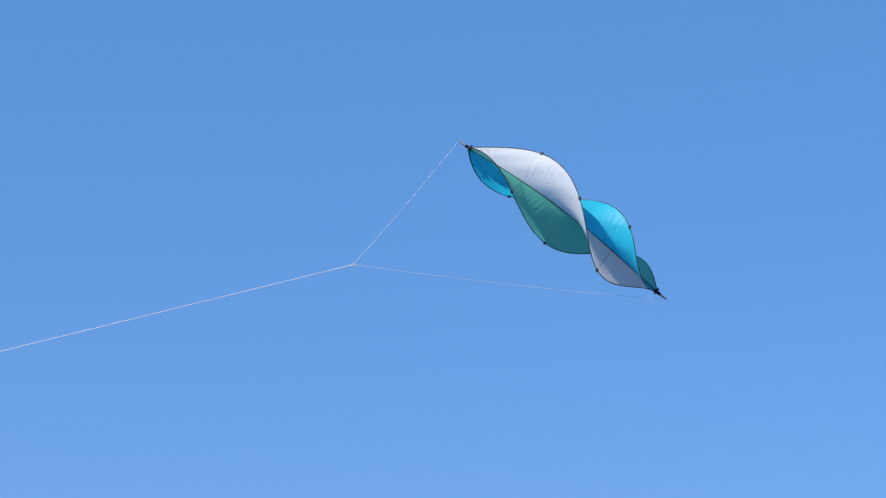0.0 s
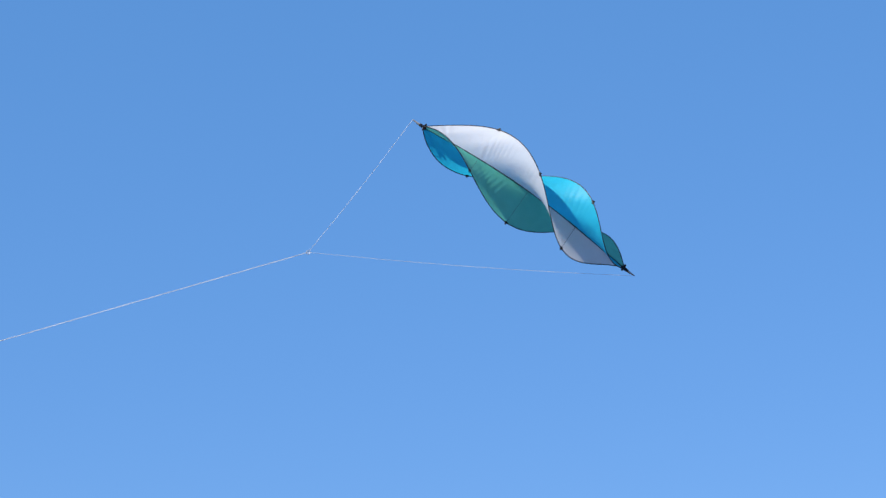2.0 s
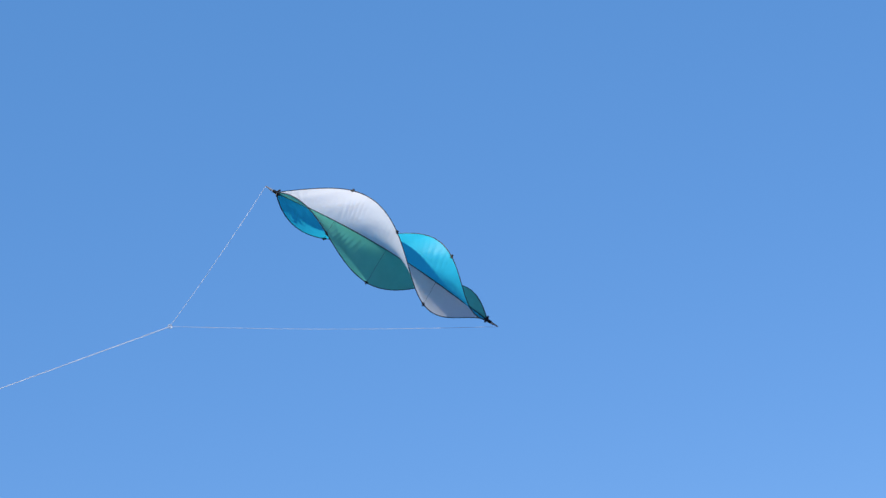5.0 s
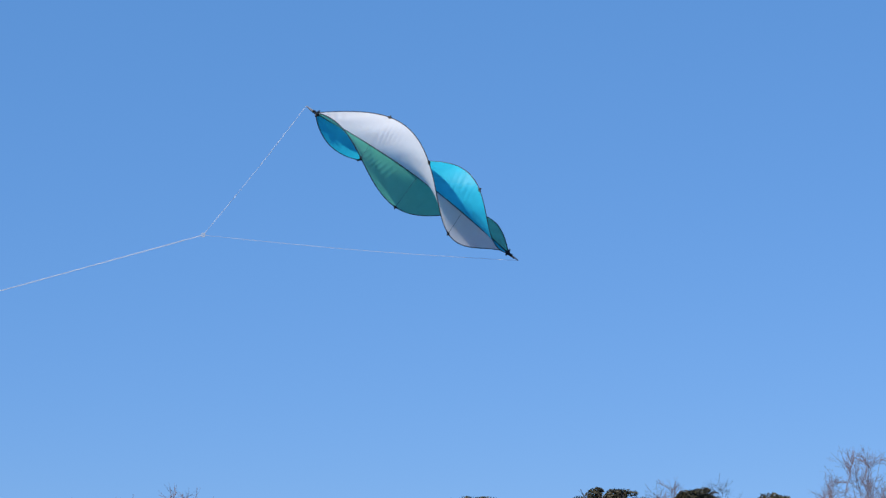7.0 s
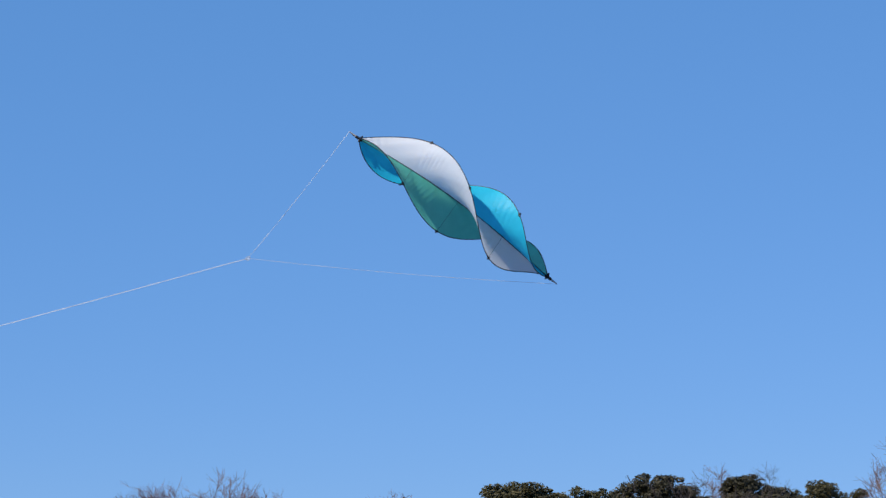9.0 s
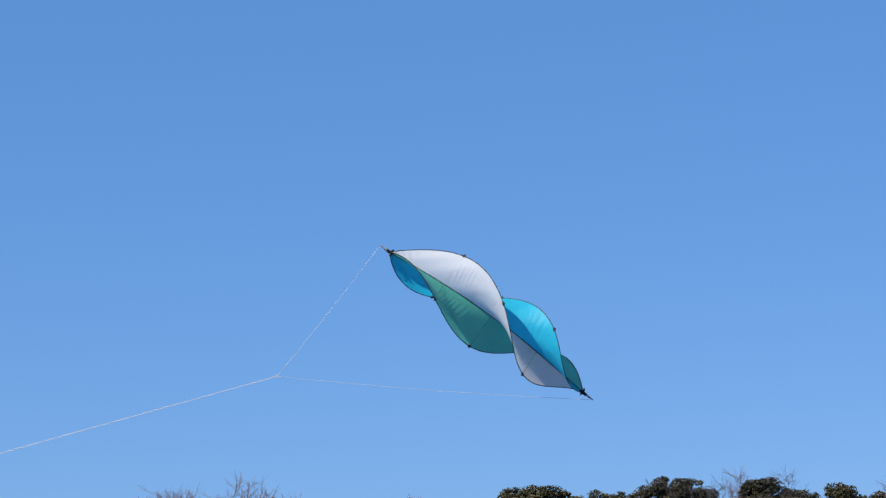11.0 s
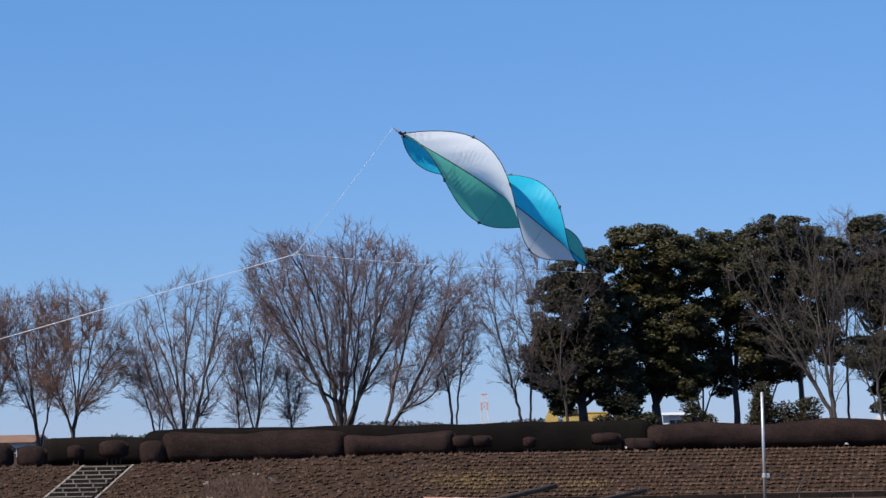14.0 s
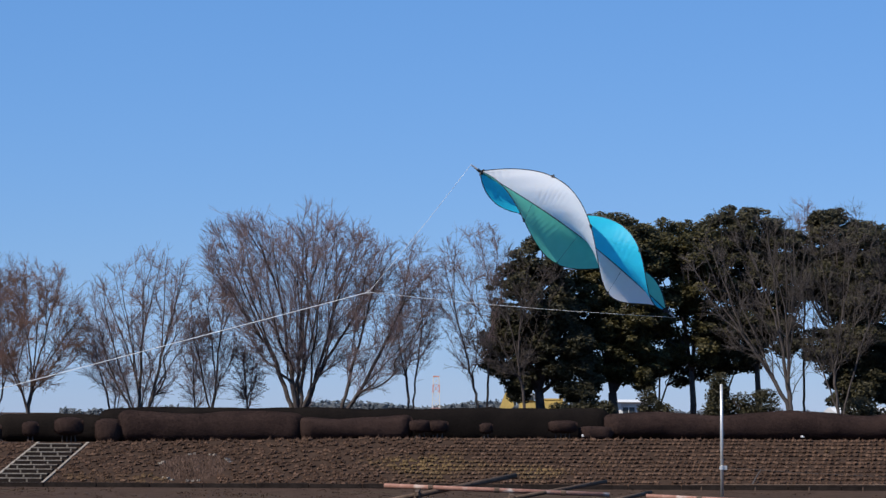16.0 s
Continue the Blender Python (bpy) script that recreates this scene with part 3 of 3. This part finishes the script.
evergreen(21.20, 116, [(-0.8, 0, 8.6, 1.6, 1.5), (0.9, 0, 8.2, 1.6, 1.5), (-0.8, 0, 6.4, 1.7, 1.5), (1.2, 0, 5.8, 1.7, 1.6), (-1.1, 0, 4.4, 1.5, 1.1), (1.0, 0, 3.9, 1.4, 1.1)], 36, "evergreen tree with gaps of sky in its crown", clumps=60, fork=3.4)
bare_tree(13.98, 108, ((3.2, -2.2, 0.9), (5.2, -4.2, 1.4), (7.0, -4.8, 1.2), (8.6, -4.7, 0.8), (9.8, -3.1, -0.2)), 41, "leafless tree with pale spreading limbs before evergreens", fork=1.6, stems=4, lean=-0.15, limbs=183, alpha=0.66, thick=1.7, shoots=4, bark="palebark", twigs="palebark")
bare_tree(15.97, 107.5, ((2.9, -1.2, 0.8), (5.1, -2.1, 2.0), (7.3, -2.4, 2.3), (8.9, -1.5, 1.9), (9.7, -1.0, 1.2)), 42, "leafless tree with upright pale limbs before evergreens", fork=1.2, stems=4, limbs=183, alpha=0.68, shoots=4, bark="palebark", twigs="palebark")
bare_tree(15.81, 118, ((7.6, -0.4, 0.7), (9.6, -0.7, 0.9), (11.1, -0.3, 0.5)), 43, "slim leafless tree rising behind the evergreens", fork=5.0, stems=2, limbs=70, alpha=0.6, shoots=4)
bare_tree(24.20, 112, ((4.0, -1.5, 1.5), (7.0, -4.0, 4.0), (9.0, -2.8, 3.6), (10.0, -2.6, 3.5), (10.9, -1.8, 3.3), (11.6, -1.4, 2.8)), 44, "tall leafless tree with a wide brown crown", fork=1.8, stems=5, limbs=402, alpha=0.66, shoots=4)
evergreen(8.96, 117, [(0.0, 0, 4.4, 1.3, 1.6), (0.7, 0, 2.9, 0.9, 0.9), (-0.6, 0, 2.6, 0.7, 0.8)], 37, "smaller dark evergreen tree between taller ones", clumps=36, leaf="leafdark", fork=1.4, trunk=0.1)
evergreen(12.09, 118, [(0.0, 0, 4.9, 1.5, 1.4), (-0.6, 0, 3.3, 1.1, 0.9), (0.9, 0, 3.6, 0.9, 0.8)], 38, "smaller evergreen tree with a thin open crown", clumps=36, leaf="leafdark", fork=1.8, trunk=0.1)
evergreen(19.84, 118, [(0.0, 0, 4.2, 1.5, 1.5), (-0.9, 0, 3.0, 1.0, 0.9), (0.9, 0, 2.8, 1.0, 1.0)], 39, "smaller dark evergreen tree with hanging foliage", clumps=40, leaf="leafdark", fork=1.2, trunk=0.1)
SG = "low shrubs on the bank"
evergreen(10.95, 110, [(0, 0, 0.95, 0.5, 0.95), (0, 0, 1.9, 0.34, 0.7), (0, 0, 2.5, 0.16, 0.4)], 45, "small dark conical evergreen behind the hedge", clumps=330, leaves=60, trunk=0.06, fork=0.5, leaf="leafdark", size=0.07, group=SG)
evergreen(12.48, 110, [(-0.45, 0, 1.35, 0.65, 0.8), (0.45, 0, 1.45, 0.7, 0.85), (0, 0, 0.8, 0.9, 0.7)], 46, "rounded dark green shrub behind the hedge", clumps=120, leaves=60, trunk=0.05, fork=0.3, leaf="leafdark", size=0.07, group=SG)
evergreen(17.22, 109, [(-0.3, 0, 1.2, 0.8, 0.8), (0.6, 0, 1.0, 0.6, 0.7)], 47, "rounded dark green shrub among trunks", clumps=120, leaves=60, trunk=0.05, fork=0.3, leaf="leafdark", size=0.07, group=SG)
evergreen(18.84, 109, [(0, 0, 1.6, 0.5, 0.9), (0.5, 0, 1.2, 0.6, 0.7), (-0.7, 0, 0.9, 0.5, 0.5)], 48, "open dark green shrub among trunks", clumps=110, leaves=60, trunk=0.05, fork=0.3, leaf="leafdark", size=0.07, group=SG)
evergreen(4.89, 110, [(0, 0, 1.5, 0.9, 1.1), (0.8, 0, 1.0, 0.7, 0.8), (-0.8, 0, 0.9, 0.6, 0.7)], 49, "dense dark shrub at the foot of the evergreens", clumps=110, leaves=70, trunk=0.06, fork=0.3, leaf="leafdark", size=0.08, group=SG)
evergreen(8.05, 111, [(0, 0, 1.4, 0.5, 0.9), (0.5, 0, 1.0, 0.4, 0.6)], 50, "open dark shrub between evergreen trunks", clumps=110, leaves=60, trunk=0.05, fork=0.3, leaf="leafdark", size=0.08, group=SG)

# ---------- hedges ----------
G = "clipped hedges along the brow"
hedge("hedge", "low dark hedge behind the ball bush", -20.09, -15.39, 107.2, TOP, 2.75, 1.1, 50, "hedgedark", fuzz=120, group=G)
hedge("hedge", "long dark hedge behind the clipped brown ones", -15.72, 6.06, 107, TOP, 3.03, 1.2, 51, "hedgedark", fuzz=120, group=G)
hedge("hedge", "long clipped brown hedge with a rounded top", -14.59, -6.78, 104.6, TOP - .02, 2.82, 1.5, 52, group=G, wave=0.14)
hedge("hedge", "clipped brown hedge with a wavy rounded top", -7.05, -2.31, 104.4, TOP - .02, 2.70, 1.4, 53, group=G, wave=0.3)
hedge("hedge", "long dark brown hedge at the brow of the bank", 5.66, 25.31, 105, TOP - .02, 2.90, 1.6, 54, group=G, wave=0.2)
hedge("hedge", "low brown hedge joining a taller one", 4.55, 6.02, 104.3, TOP - .02, 2.32, 0.9, 55, group=G)
B = "clipped round bushes on the brow"
hedge("bush", "clipped brown ball bush above the stairs", -17.15, -15.94, 104, TOP - .02, 2.59, 1.1, 56, stemmed=True, group=B)
hedge("bush", "small clipped brown bush beside a tree trunk", -18.49, -17.79, 104, TOP - .02, 2.41, 0.7, 57, stemmed=True, group=B)
hedge("bush", "clipped brown bush at the end of the hedge", -15.50, -14.37, 104.2, TOP - .02, 2.57, 1.1, 58, group=B)
hedge("bush", "clipped brown bush on pale stems beside the hedge", -2.46, -1.55, 104, TOP - .02, 2.56, 0.9, 59, stemmed=True, group=B)
hedge("bush", "clipped brown bush on pale stems", -1.74, -0.82, 104.1, TOP - .02, 2.54, 0.9, 60, stemmed=True, group=B)
hedge("bush", "very small clipped brown bush on one stem", 0.46, 1.02, 104, TOP - .02, 2.47, 0.6, 61, stemmed=True, group=B)
hedge("bush", "clipped flat-topped brown bush on several pale stems", 3.29, 4.51, 104, TOP - .02, 2.61, 1.0, 62, stemmed=True, group=B)
hedge("bush", "clipped brown bush beyond the stairs", -20.59, -19.33, 104, TOP - .02, 2.42, 0.9, 63, group=B)


hedge("bush", "low brown bush far beyond the stairs", -22.01, -20.79, 104.3, TOP - .02, 2.52, 1.0, 64, group=B)


# ---------- beyond the bank ----------
def far_woods():
    rng = random.Random(8)
    s = Shape()
    for i in range(420):
        x = rng.uniform(-23, 8) if i < 260 else rng.uniform(-60, 75)
        y = 380 + rng.uniform(-12, 12)
        h = 2.6 + 1.1 * noise.noise(Vector((x * 0.08, 0, 0))) + rng.uniform(-0.4, 0.3) - (0.9 if i >= 260 else 0.0)
        leaf_cloud(s, rng, (x, y, TOP + h * 0.5), h * 0.55, 60, 0.35)
    solo("far_woods", s, "far", "low grey-blue line of far trees on the horizon", "woods", kind="stuff")


far_woods()


def lattice_tower(x, y, height, width):
    t = thing("lattice_tower", "far red and white lattice mast", "tower", (x, y, TOP))
    n = 6
    for i in range(n):
        z0, z1 = height * i / n, height * (i + 1) / n
        w0, w1 = width * (1 - 0.35 * i / n) / 2, width * (1 - 0.35 * (i + 1) / n) / 2
        s = Shape()
        c0 = [(-w0, -w0, z0), (w0, -w0, z0), (w0, w0, z0), (-w0, w0, z0)]
        c1 = [(-w1, -w1, z1), (w1, -w1, z1), (w1, w1, z1), (-w1, w1, z1)]
        for k in range(4):
            s.tube([c0[k], c1[k]], 0.075, 4)
            s.tube([c0[k], c1[(k + 1) % 4]], 0.03, 4)
            s.tube([c0[(k + 1) % 4], c1[k]], 0.03, 4)
            s.tube([c1[k], c1[(k + 1) % 4]], 0.035, 4)
        part("mast_section", s, "towerred" if i % 3 == 1 else "white", t)
    part("mast_platform", Shape().box((-width * .38, -width * .38, height), (width * .38, width * .38, height + 0.12)), "towerred", t)


lattice_tower(-2.67, 250, 6.42 - TOP, 0.85)


def excavator(x, y):
    e = thing("excavator", "yellow excavator parked behind the hedge", "excavator", (x, y, TOP))
    e.scale = (1.15, 1.15, 1.18)
    part("upper_body", Shape().box((0.3, -1.1, 0.95), (2.3, 1.1, 1.42), bevel=0.08), "yellow", e)
    part("engine_cover", Shape().box((1.0, -1.0, 1.42), (2.2, 1.0, 1.52), bevel=0.05), "yellow", e)
    cab = part("cab", Shape().box((0.32, -1.12, 1.42), (0.95, 0.1, 1.72), bevel=0.04), "white", e)
    part("cab_window", Shape().box((0.4, -1.135, 1.45), (0.88, -1.12, 1.66)), "glass", cab)
    for yy in (-0.95, 0.95):
        part("track", Shape().box((0.0, yy - 0.25, 0.0), (2.6, yy + 0.25, 0.65), bevel=0.2), "black", e)
    part("turntable", Shape().tube([(1.3, 0, 0.6), (1.3, 0, 0.97)], 0.6, 16), "black", e)
    s = Shape()
    prof = [(0.06, 1.2), (-0.02, 1.95), (-0.16, 2.02), (-0.34, 1.7), (-0.66, 0.8), (-0.36, 0.75)]
    n = len(prof)
    s.add([(a, -0.2, b) for a, b in prof] + [(a, 0.2, b) for a, b in prof], [tuple(range(n)), tuple(range(2 * n - 1, n - 1, -1))] + [(k, k + n, (k + 1) % n + n, (k + 1) % n) for k in range(n)])
    part("boom", s, "yellow", e)
    part("ram", Shape().tube([(-0.2, -0.25, 1.95), (0.5, -0.25, 1.75)], 0.06, 8), "steel", e)
    part("bucket", Shape().box((-1.0, -0.4, 0.1), (-0.4, 0.4, 0.8), bevel=0.12), "black", e)


excavator(2.26, 125)


def house(x, y, w, h, roof_h, seed, label):
    b = thing("house", label, "house", (x, y, TOP), "far houses behind the bank")
    part("wall", Shape().box((-w / 2, -3, 0), (w / 2, 3, h)), "white", b)
    s = Shape()
    o = 0.4
    v = [(-w / 2 - o, -3 - o, h), (w / 2 + o, -3 - o, h), (w / 2 + o, 3 + o, h), (-w / 2 - o, 3 + o, h), (-w / 2 - o, 0, h + roof_h), (w / 2 + o, 0, h + roof_h)]
    s.add(v, [(0, 1, 5, 4), (2, 3, 4, 5), (0, 4, 3), (1, 2, 5), (3, 2, 1, 0)])
    part("roof", s, "roof" if seed == 2 else "white", b)
    k = max(2, int(w / 1.6))
    for i in range(k):
        u = -w / 2 + (i + 0.5) * w / k
        win = part("window", Shape().box((u - 0.4, -3.05, max(0.1, h - 1.25)), (u + 0.4, -3.0, h - 0.35)), "glass", b)
        part("frame", Shape().box((u - 0.02, -3.08, h - 1.25), (u + 0.02, -3.05, h - 0.35)).box((u - 0.46, -3.08, h - 0.35), (u + 0.46, -3.0, h - 0.29)), "white", win)


house(11.71, 175, 2.0, 1.85, 0.2, 1, "far white building seen between tree trunks")
house(-34.71, 170, 5.0, 0.75, 0.5, 2, "far low house with a brown roof")
house(30.46, 180, 8.0, 1.2, 0.4, 3, "far low white building beyond the shrubs")

# ---------- field things ----------
pole = thing("pole", "slim pale steel pole standing on the field", "pole", (8.71, 87, 0))
part("shaft", Shape().tube([(0, 0, -0.2), (-0.01, 0, 2.0), (-0.02, 0, 3.84)], [0.055, 0.055, 0.05], 12), "steel", pole, smooth=True)
part("cap", Shape().tube([(-0.02, 0, 3.84), (-0.02, 0, 3.88)], [0.06, 0.033], 12), "steel", pole)
part("clamp", Shape().tube([(-0.005, 0, 0.93), (-0.005, 0, 1.06)], [0.085, 0.085], 12).box((0.05, -0.04, 0.92), (0.18, 0.04, 1.07), bevel=0.01), "steel", pole)
rope = Shape()
pr = []
for i in range(15):
    u = i / 14
    pr.append((8.86 + u * 10.0, 87 + u * 0.4, 1.0 - 0.3 * u - 0.12 * math.sin(math.pi * u)))
solo("rope", rope.tube(pr, 0.009, 5), "palebark", "thin pale rope tied to the steel pole", "rope")
rail = thing("low_rail", "thin weathered rail lying along the bank's foot", "rail", (0, 93.6, 0))
part("bar", Shape().tube([(8.22, 0, 0.22), (19.17, 0, 0.26)], 0.035, 8), "timber", rail)
for k in range(6):
    xx = 8.64 + k * 2.0
    part("peg", Shape().tube([(xx, 0.03, -0.1), (xx, 0.03, 0.24)], 0.03, 6), "timber", rail)
solo("stick", Shape().tube([(0, 0, 0.0), (0.22, 0.5, 0.32), (0.5, 1.2, 0.62)], [0.035, 0.03, 0.02], 6), "palebark", "pale stick leaning on the low bank", "stick", (10.68, 95.3, 0.1))


def pipe(a, b, r, material, label, rings=0):
    a, b = Vector(a), Vector(b)
    t = thing("long_pipe" if material == "rust" else "long_beam", label, "pipe" if material == "rust" else "beam", a, "poles laid on the trestles")
    d = b - a
    part("shaft", Shape().tube([(0, 0, 0), d * 0.5, d], r, 10), material, t, smooth=True)
    for k in range(rings):
        u = (k + 0.7) / (rings + 0.4)
        n = d.normalized()
        part("collar", Shape().tube([d * u - n * 0.07, d * u + n * 0.07], r * 1.2, 10), "timber", t)


def trestle(x, y, h):
    t = thing("trestle", "low dark timber trestle carrying long poles", "trestle", (x, y, 0), "trestles on the field")
    part("crossbar", Shape().box((-0.06, -1.6, h - 0.12), (0.06, 1.6, h), bevel=0.01), "timber", t)
    for yy in (-1.3, 1.3):
        part("leg", Shape().tube([(-0.18, yy, -0.05), (0.0, yy, h - 0.05)], 0.05, 6), "timber", t)
        part("leg", Shape().tube([(0.18, yy, -0.05), (0.0, yy, h - 0.05)], 0.05, 6), "timber", t)


pipe((-2.48, 70.00, 0.82), (3.81, 70.00, 0.59), 0.065, "rust", "long reddish steel pipe with pale worn paint", 3)
pipe((4.82, 70.00, 0.56), (9.86, 70.00, 0.35), 0.062, "rust", "long reddish steel pipe with pale worn paint", 2)
pipe((-4.69, 69.00, 0.31), (-1.40, 69.00, 0.28), 0.06, "rust", "whitish worn steel pipe laid low", 1)
pipe((-1.38, 69.50, 0.34), (4.69, 69.50, 0.22), 0.055, "rust", "rust-red steel pipe laid low", 2)
pipe((3.57, 69.00, 0.19), (8.84, 69.00, 0.10), 0.055, "rust", "rust-red steel pipe laid low", 1)
pipe((-3.32, 68.50, 0.24), (1.23, 71.50, 1.08), 0.075, "timber", "grey weathered beam lying across the pipes")
pipe((0.40, 68.60, 0.40), (3.79, 71.50, 0.92), 0.06, "timber", "dark weathered beam lying across the pipes")
pipe((3.39, 68.60, 0.39), (5.02, 71.00, 0.63), 0.06, "timber", "dark weathered beam lying across the pipes")
pipe((6.03, 68.80, 0.21), (7.35, 71.00, 0.34), 0.05, "timber", "short dark beam lying across the pipes")
trestle(-1.54, 70, 0.70)
trestle(1.07, 70, 0.62)
trestle(3.47, 70, 0.52)
trestle(5.35, 70, 0.46)
trestle(9.37, 70, 0.29)
for i, (lx, ly) in enumerate(((17.25, 101.0), (4.68, 103.2), (13.70, 103.3))):
    s = Shape()
    leaf_cloud(s, random.Random(70 + i), (0, 0, 0.06), 0.09 if i == 0 else 0.05, 14, 0.09 if i == 0 else 0.05)
    solo("litter", s, "litter", "scrap of white litter on the bank", "litter", (lx, ly, ground_height(lx, ly) + 0.1))

# ---------- kite ----------
KITE = Vector((-0.020, 8.060, 3.407))
LONG, TILT, AWAY = 0.775, radians(36), radians(8.0)
U = LONG / 1.25                          # thickness of rods and fittings for its length
TWIST0, TWIST, TIGHTER = radians(-40), radians(142), radians(165)   # the turn tightens towards the tail
axis = Vector((math.cos(TILT) * math.cos(AWAY), math.sin(AWAY), -math.sin(TILT) * math.cos(AWAY)))
near = Vector((0, -1, 0))
rise = near.cross(axis).normalized()
if rise.z < 0:
    rise = -rise
near = axis.cross(rise).normalized()
if near.y > 0:
    near = -near


def kite_radius(s):
    return 0.156 * LONG * (1 - abs(2 * s ** 0.9 - 1) ** 2.8)


def spine(s):
    """The middle rod, bowed upwards by the pull of the line."""
    return axis * (s - 0.5) * LONG + rise * 0.034 * LONG * math.cos(math.pi * (s - 0.5))


def kite_point(s, turn, share=1.0):
    a = TWIST0 + TWIST * s + TIGHTER * s * s + turn
    return spine(s) + (rise * math.cos(a) + near * math.sin(a)) * kite_radius(s) * share


def build_kite():
    k = thing("spinning_kite", "helical spinning kite of white, turquoise and green cloth", "kite", KITE)
    part("spine", Shape().tube([spine(-0.03 + 1.06 * i / 24) for i in range(25)], 0.0033 * U, 8), "rod", k, smooth=True)
    for j, (name, turn) in enumerate((("white", 0.0), ("blue", -2 * math.pi / 3), ("green", 2 * math.pi / 3))):
        s = Shape()
        ns, nr = 220, 10
        for i in range(ns + 1):
            u = i / ns
            for q in range(nr + 1):
                w = q / nr
                p = kite_point(u, turn, w)
                t = kite_point(min(1, u + 0.01), turn, w) - kite_point(max(0, u - 0.01), turn, w)
                side = t.cross(kite_point(u, turn, 1.0) - spine(u))
                if side.length > 1e-9:
                    fold = max(0.0, noise.noise(Vector((u * 8, w * 1.6, j * 5.0))) + 0.18)
                    crease = (0.0020 if name == "white" else 0.0016) * fold * math.sin(u * 260 + 9 * w + j + 3.5 * math.sin(u * 17) + 2 * math.sin(u * 41)) * math.sin(math.pi * w) ** 0.7 + 0.0012 * math.sin(u * 47 - 9 * w + j) * math.sin(math.pi * w)
                    belly = 0.016 * math.sin(math.pi * w) * math.sin(math.pi * u)
                    p = p + side.normalized() * (crease + belly) * U
                s.v.append(p)
        for i in range(ns):
            for q in range(nr):
                a = i * (nr + 1) + q
                s.f.append((a, a + 1, a + nr + 2, a + nr + 1))
        label = {"green": "green ripstop sail", "white": "white ripstop sail", "blue": "turquoise ripstop sail"}[name]
        part("sail", s, "sail" + name, k, label, smooth=True)
        part("edge_rod", Shape().tube([kite_point(i / 60, turn) for i in range(61)], 0.0025 * U, 6), "rod", k, "dark curved edge rod", smooth=True)
        for u in (0.26, 0.5, 0.74):
            tip, hub = kite_point(u, turn), spine(u)
            part("spreader", Shape().tube([hub, tip], 0.0007 * U, 6), "rod", k)
            d = (kite_point(u + 0.01, turn) - kite_point(u - 0.01, turn)).normalized()
            o = (tip - hub).normalized()
            part("connector", Shape().tube([tip - d * 0.011 * U, tip + d * 0.010 * U], 0.0048 * U, 8).tube([tip - o * 0.007 * U, tip + o * 0.011 * U], 0.005 * U, 6), "black", k, "black plastic connector")
    for e in (-1, 1):
        p = axis * (e * 0.5 * LONG)
        s = Shape().tube([p - axis * 0.02 * U, p + axis * 0.02 * U], 0.0085 * U, 10)
        for a in range(3):
            o = (rise * math.cos(a * 2.1 + 0.4) + near * math.sin(a * 2.1 + 0.4))
            s.tube([p, p + (o * 0.022 - axis * e * 0.01) * U], 0.0045 * U, 6)
        part("end_hub", s, "black", k, "black end hub holding the rods")
        part("swivel", Shape().tube([p + axis * e * 0.02 * U, p + axis * e * 0.062 * U], [0.006 * U, 0.003 * U], 6), "steel", k)
    return k


build_kite()
nose, tail = KITE - axis * 0.55 * LONG, KITE + axis * 0.55 * LONG
tow = KITE + Vector((-1.09, -0.1, -0.28)) * U
kl = thing("kite_line", "fine white kite line with a two-leg bridle", "kite line", tow)


def sag(a, b, drop, n=12):
    return [a.lerp(b, i / n) - Vector((0, 0, drop * math.sin(math.pi * i / n))) for i in range(n + 1)]


zero = Vector((0, 0, 0))
part("bridle_leg", Shape().tube(sag(zero, nose - tow, 0.006), 0.0006, 5), "line", kl)
part("bridle_leg", Shape().tube(sag(zero, tail - tow, 0.008), 0.0005, 5), "line", kl)
foot = Vector((tow.x - 12.6, tow.y, 0.02))
part("tow_ring", Shape().tube([Vector((0.006 * math.cos(a * 0.5236), 0.001, 0.006 * math.sin(a * 0.5236))) for a in range(13)], 0.0012, 5, cap=False), "steel", kl)
part("flying_line", Shape().tube(sag(zero, foot - tow, 0.05, 30), 0.0011, 5), "line", kl)
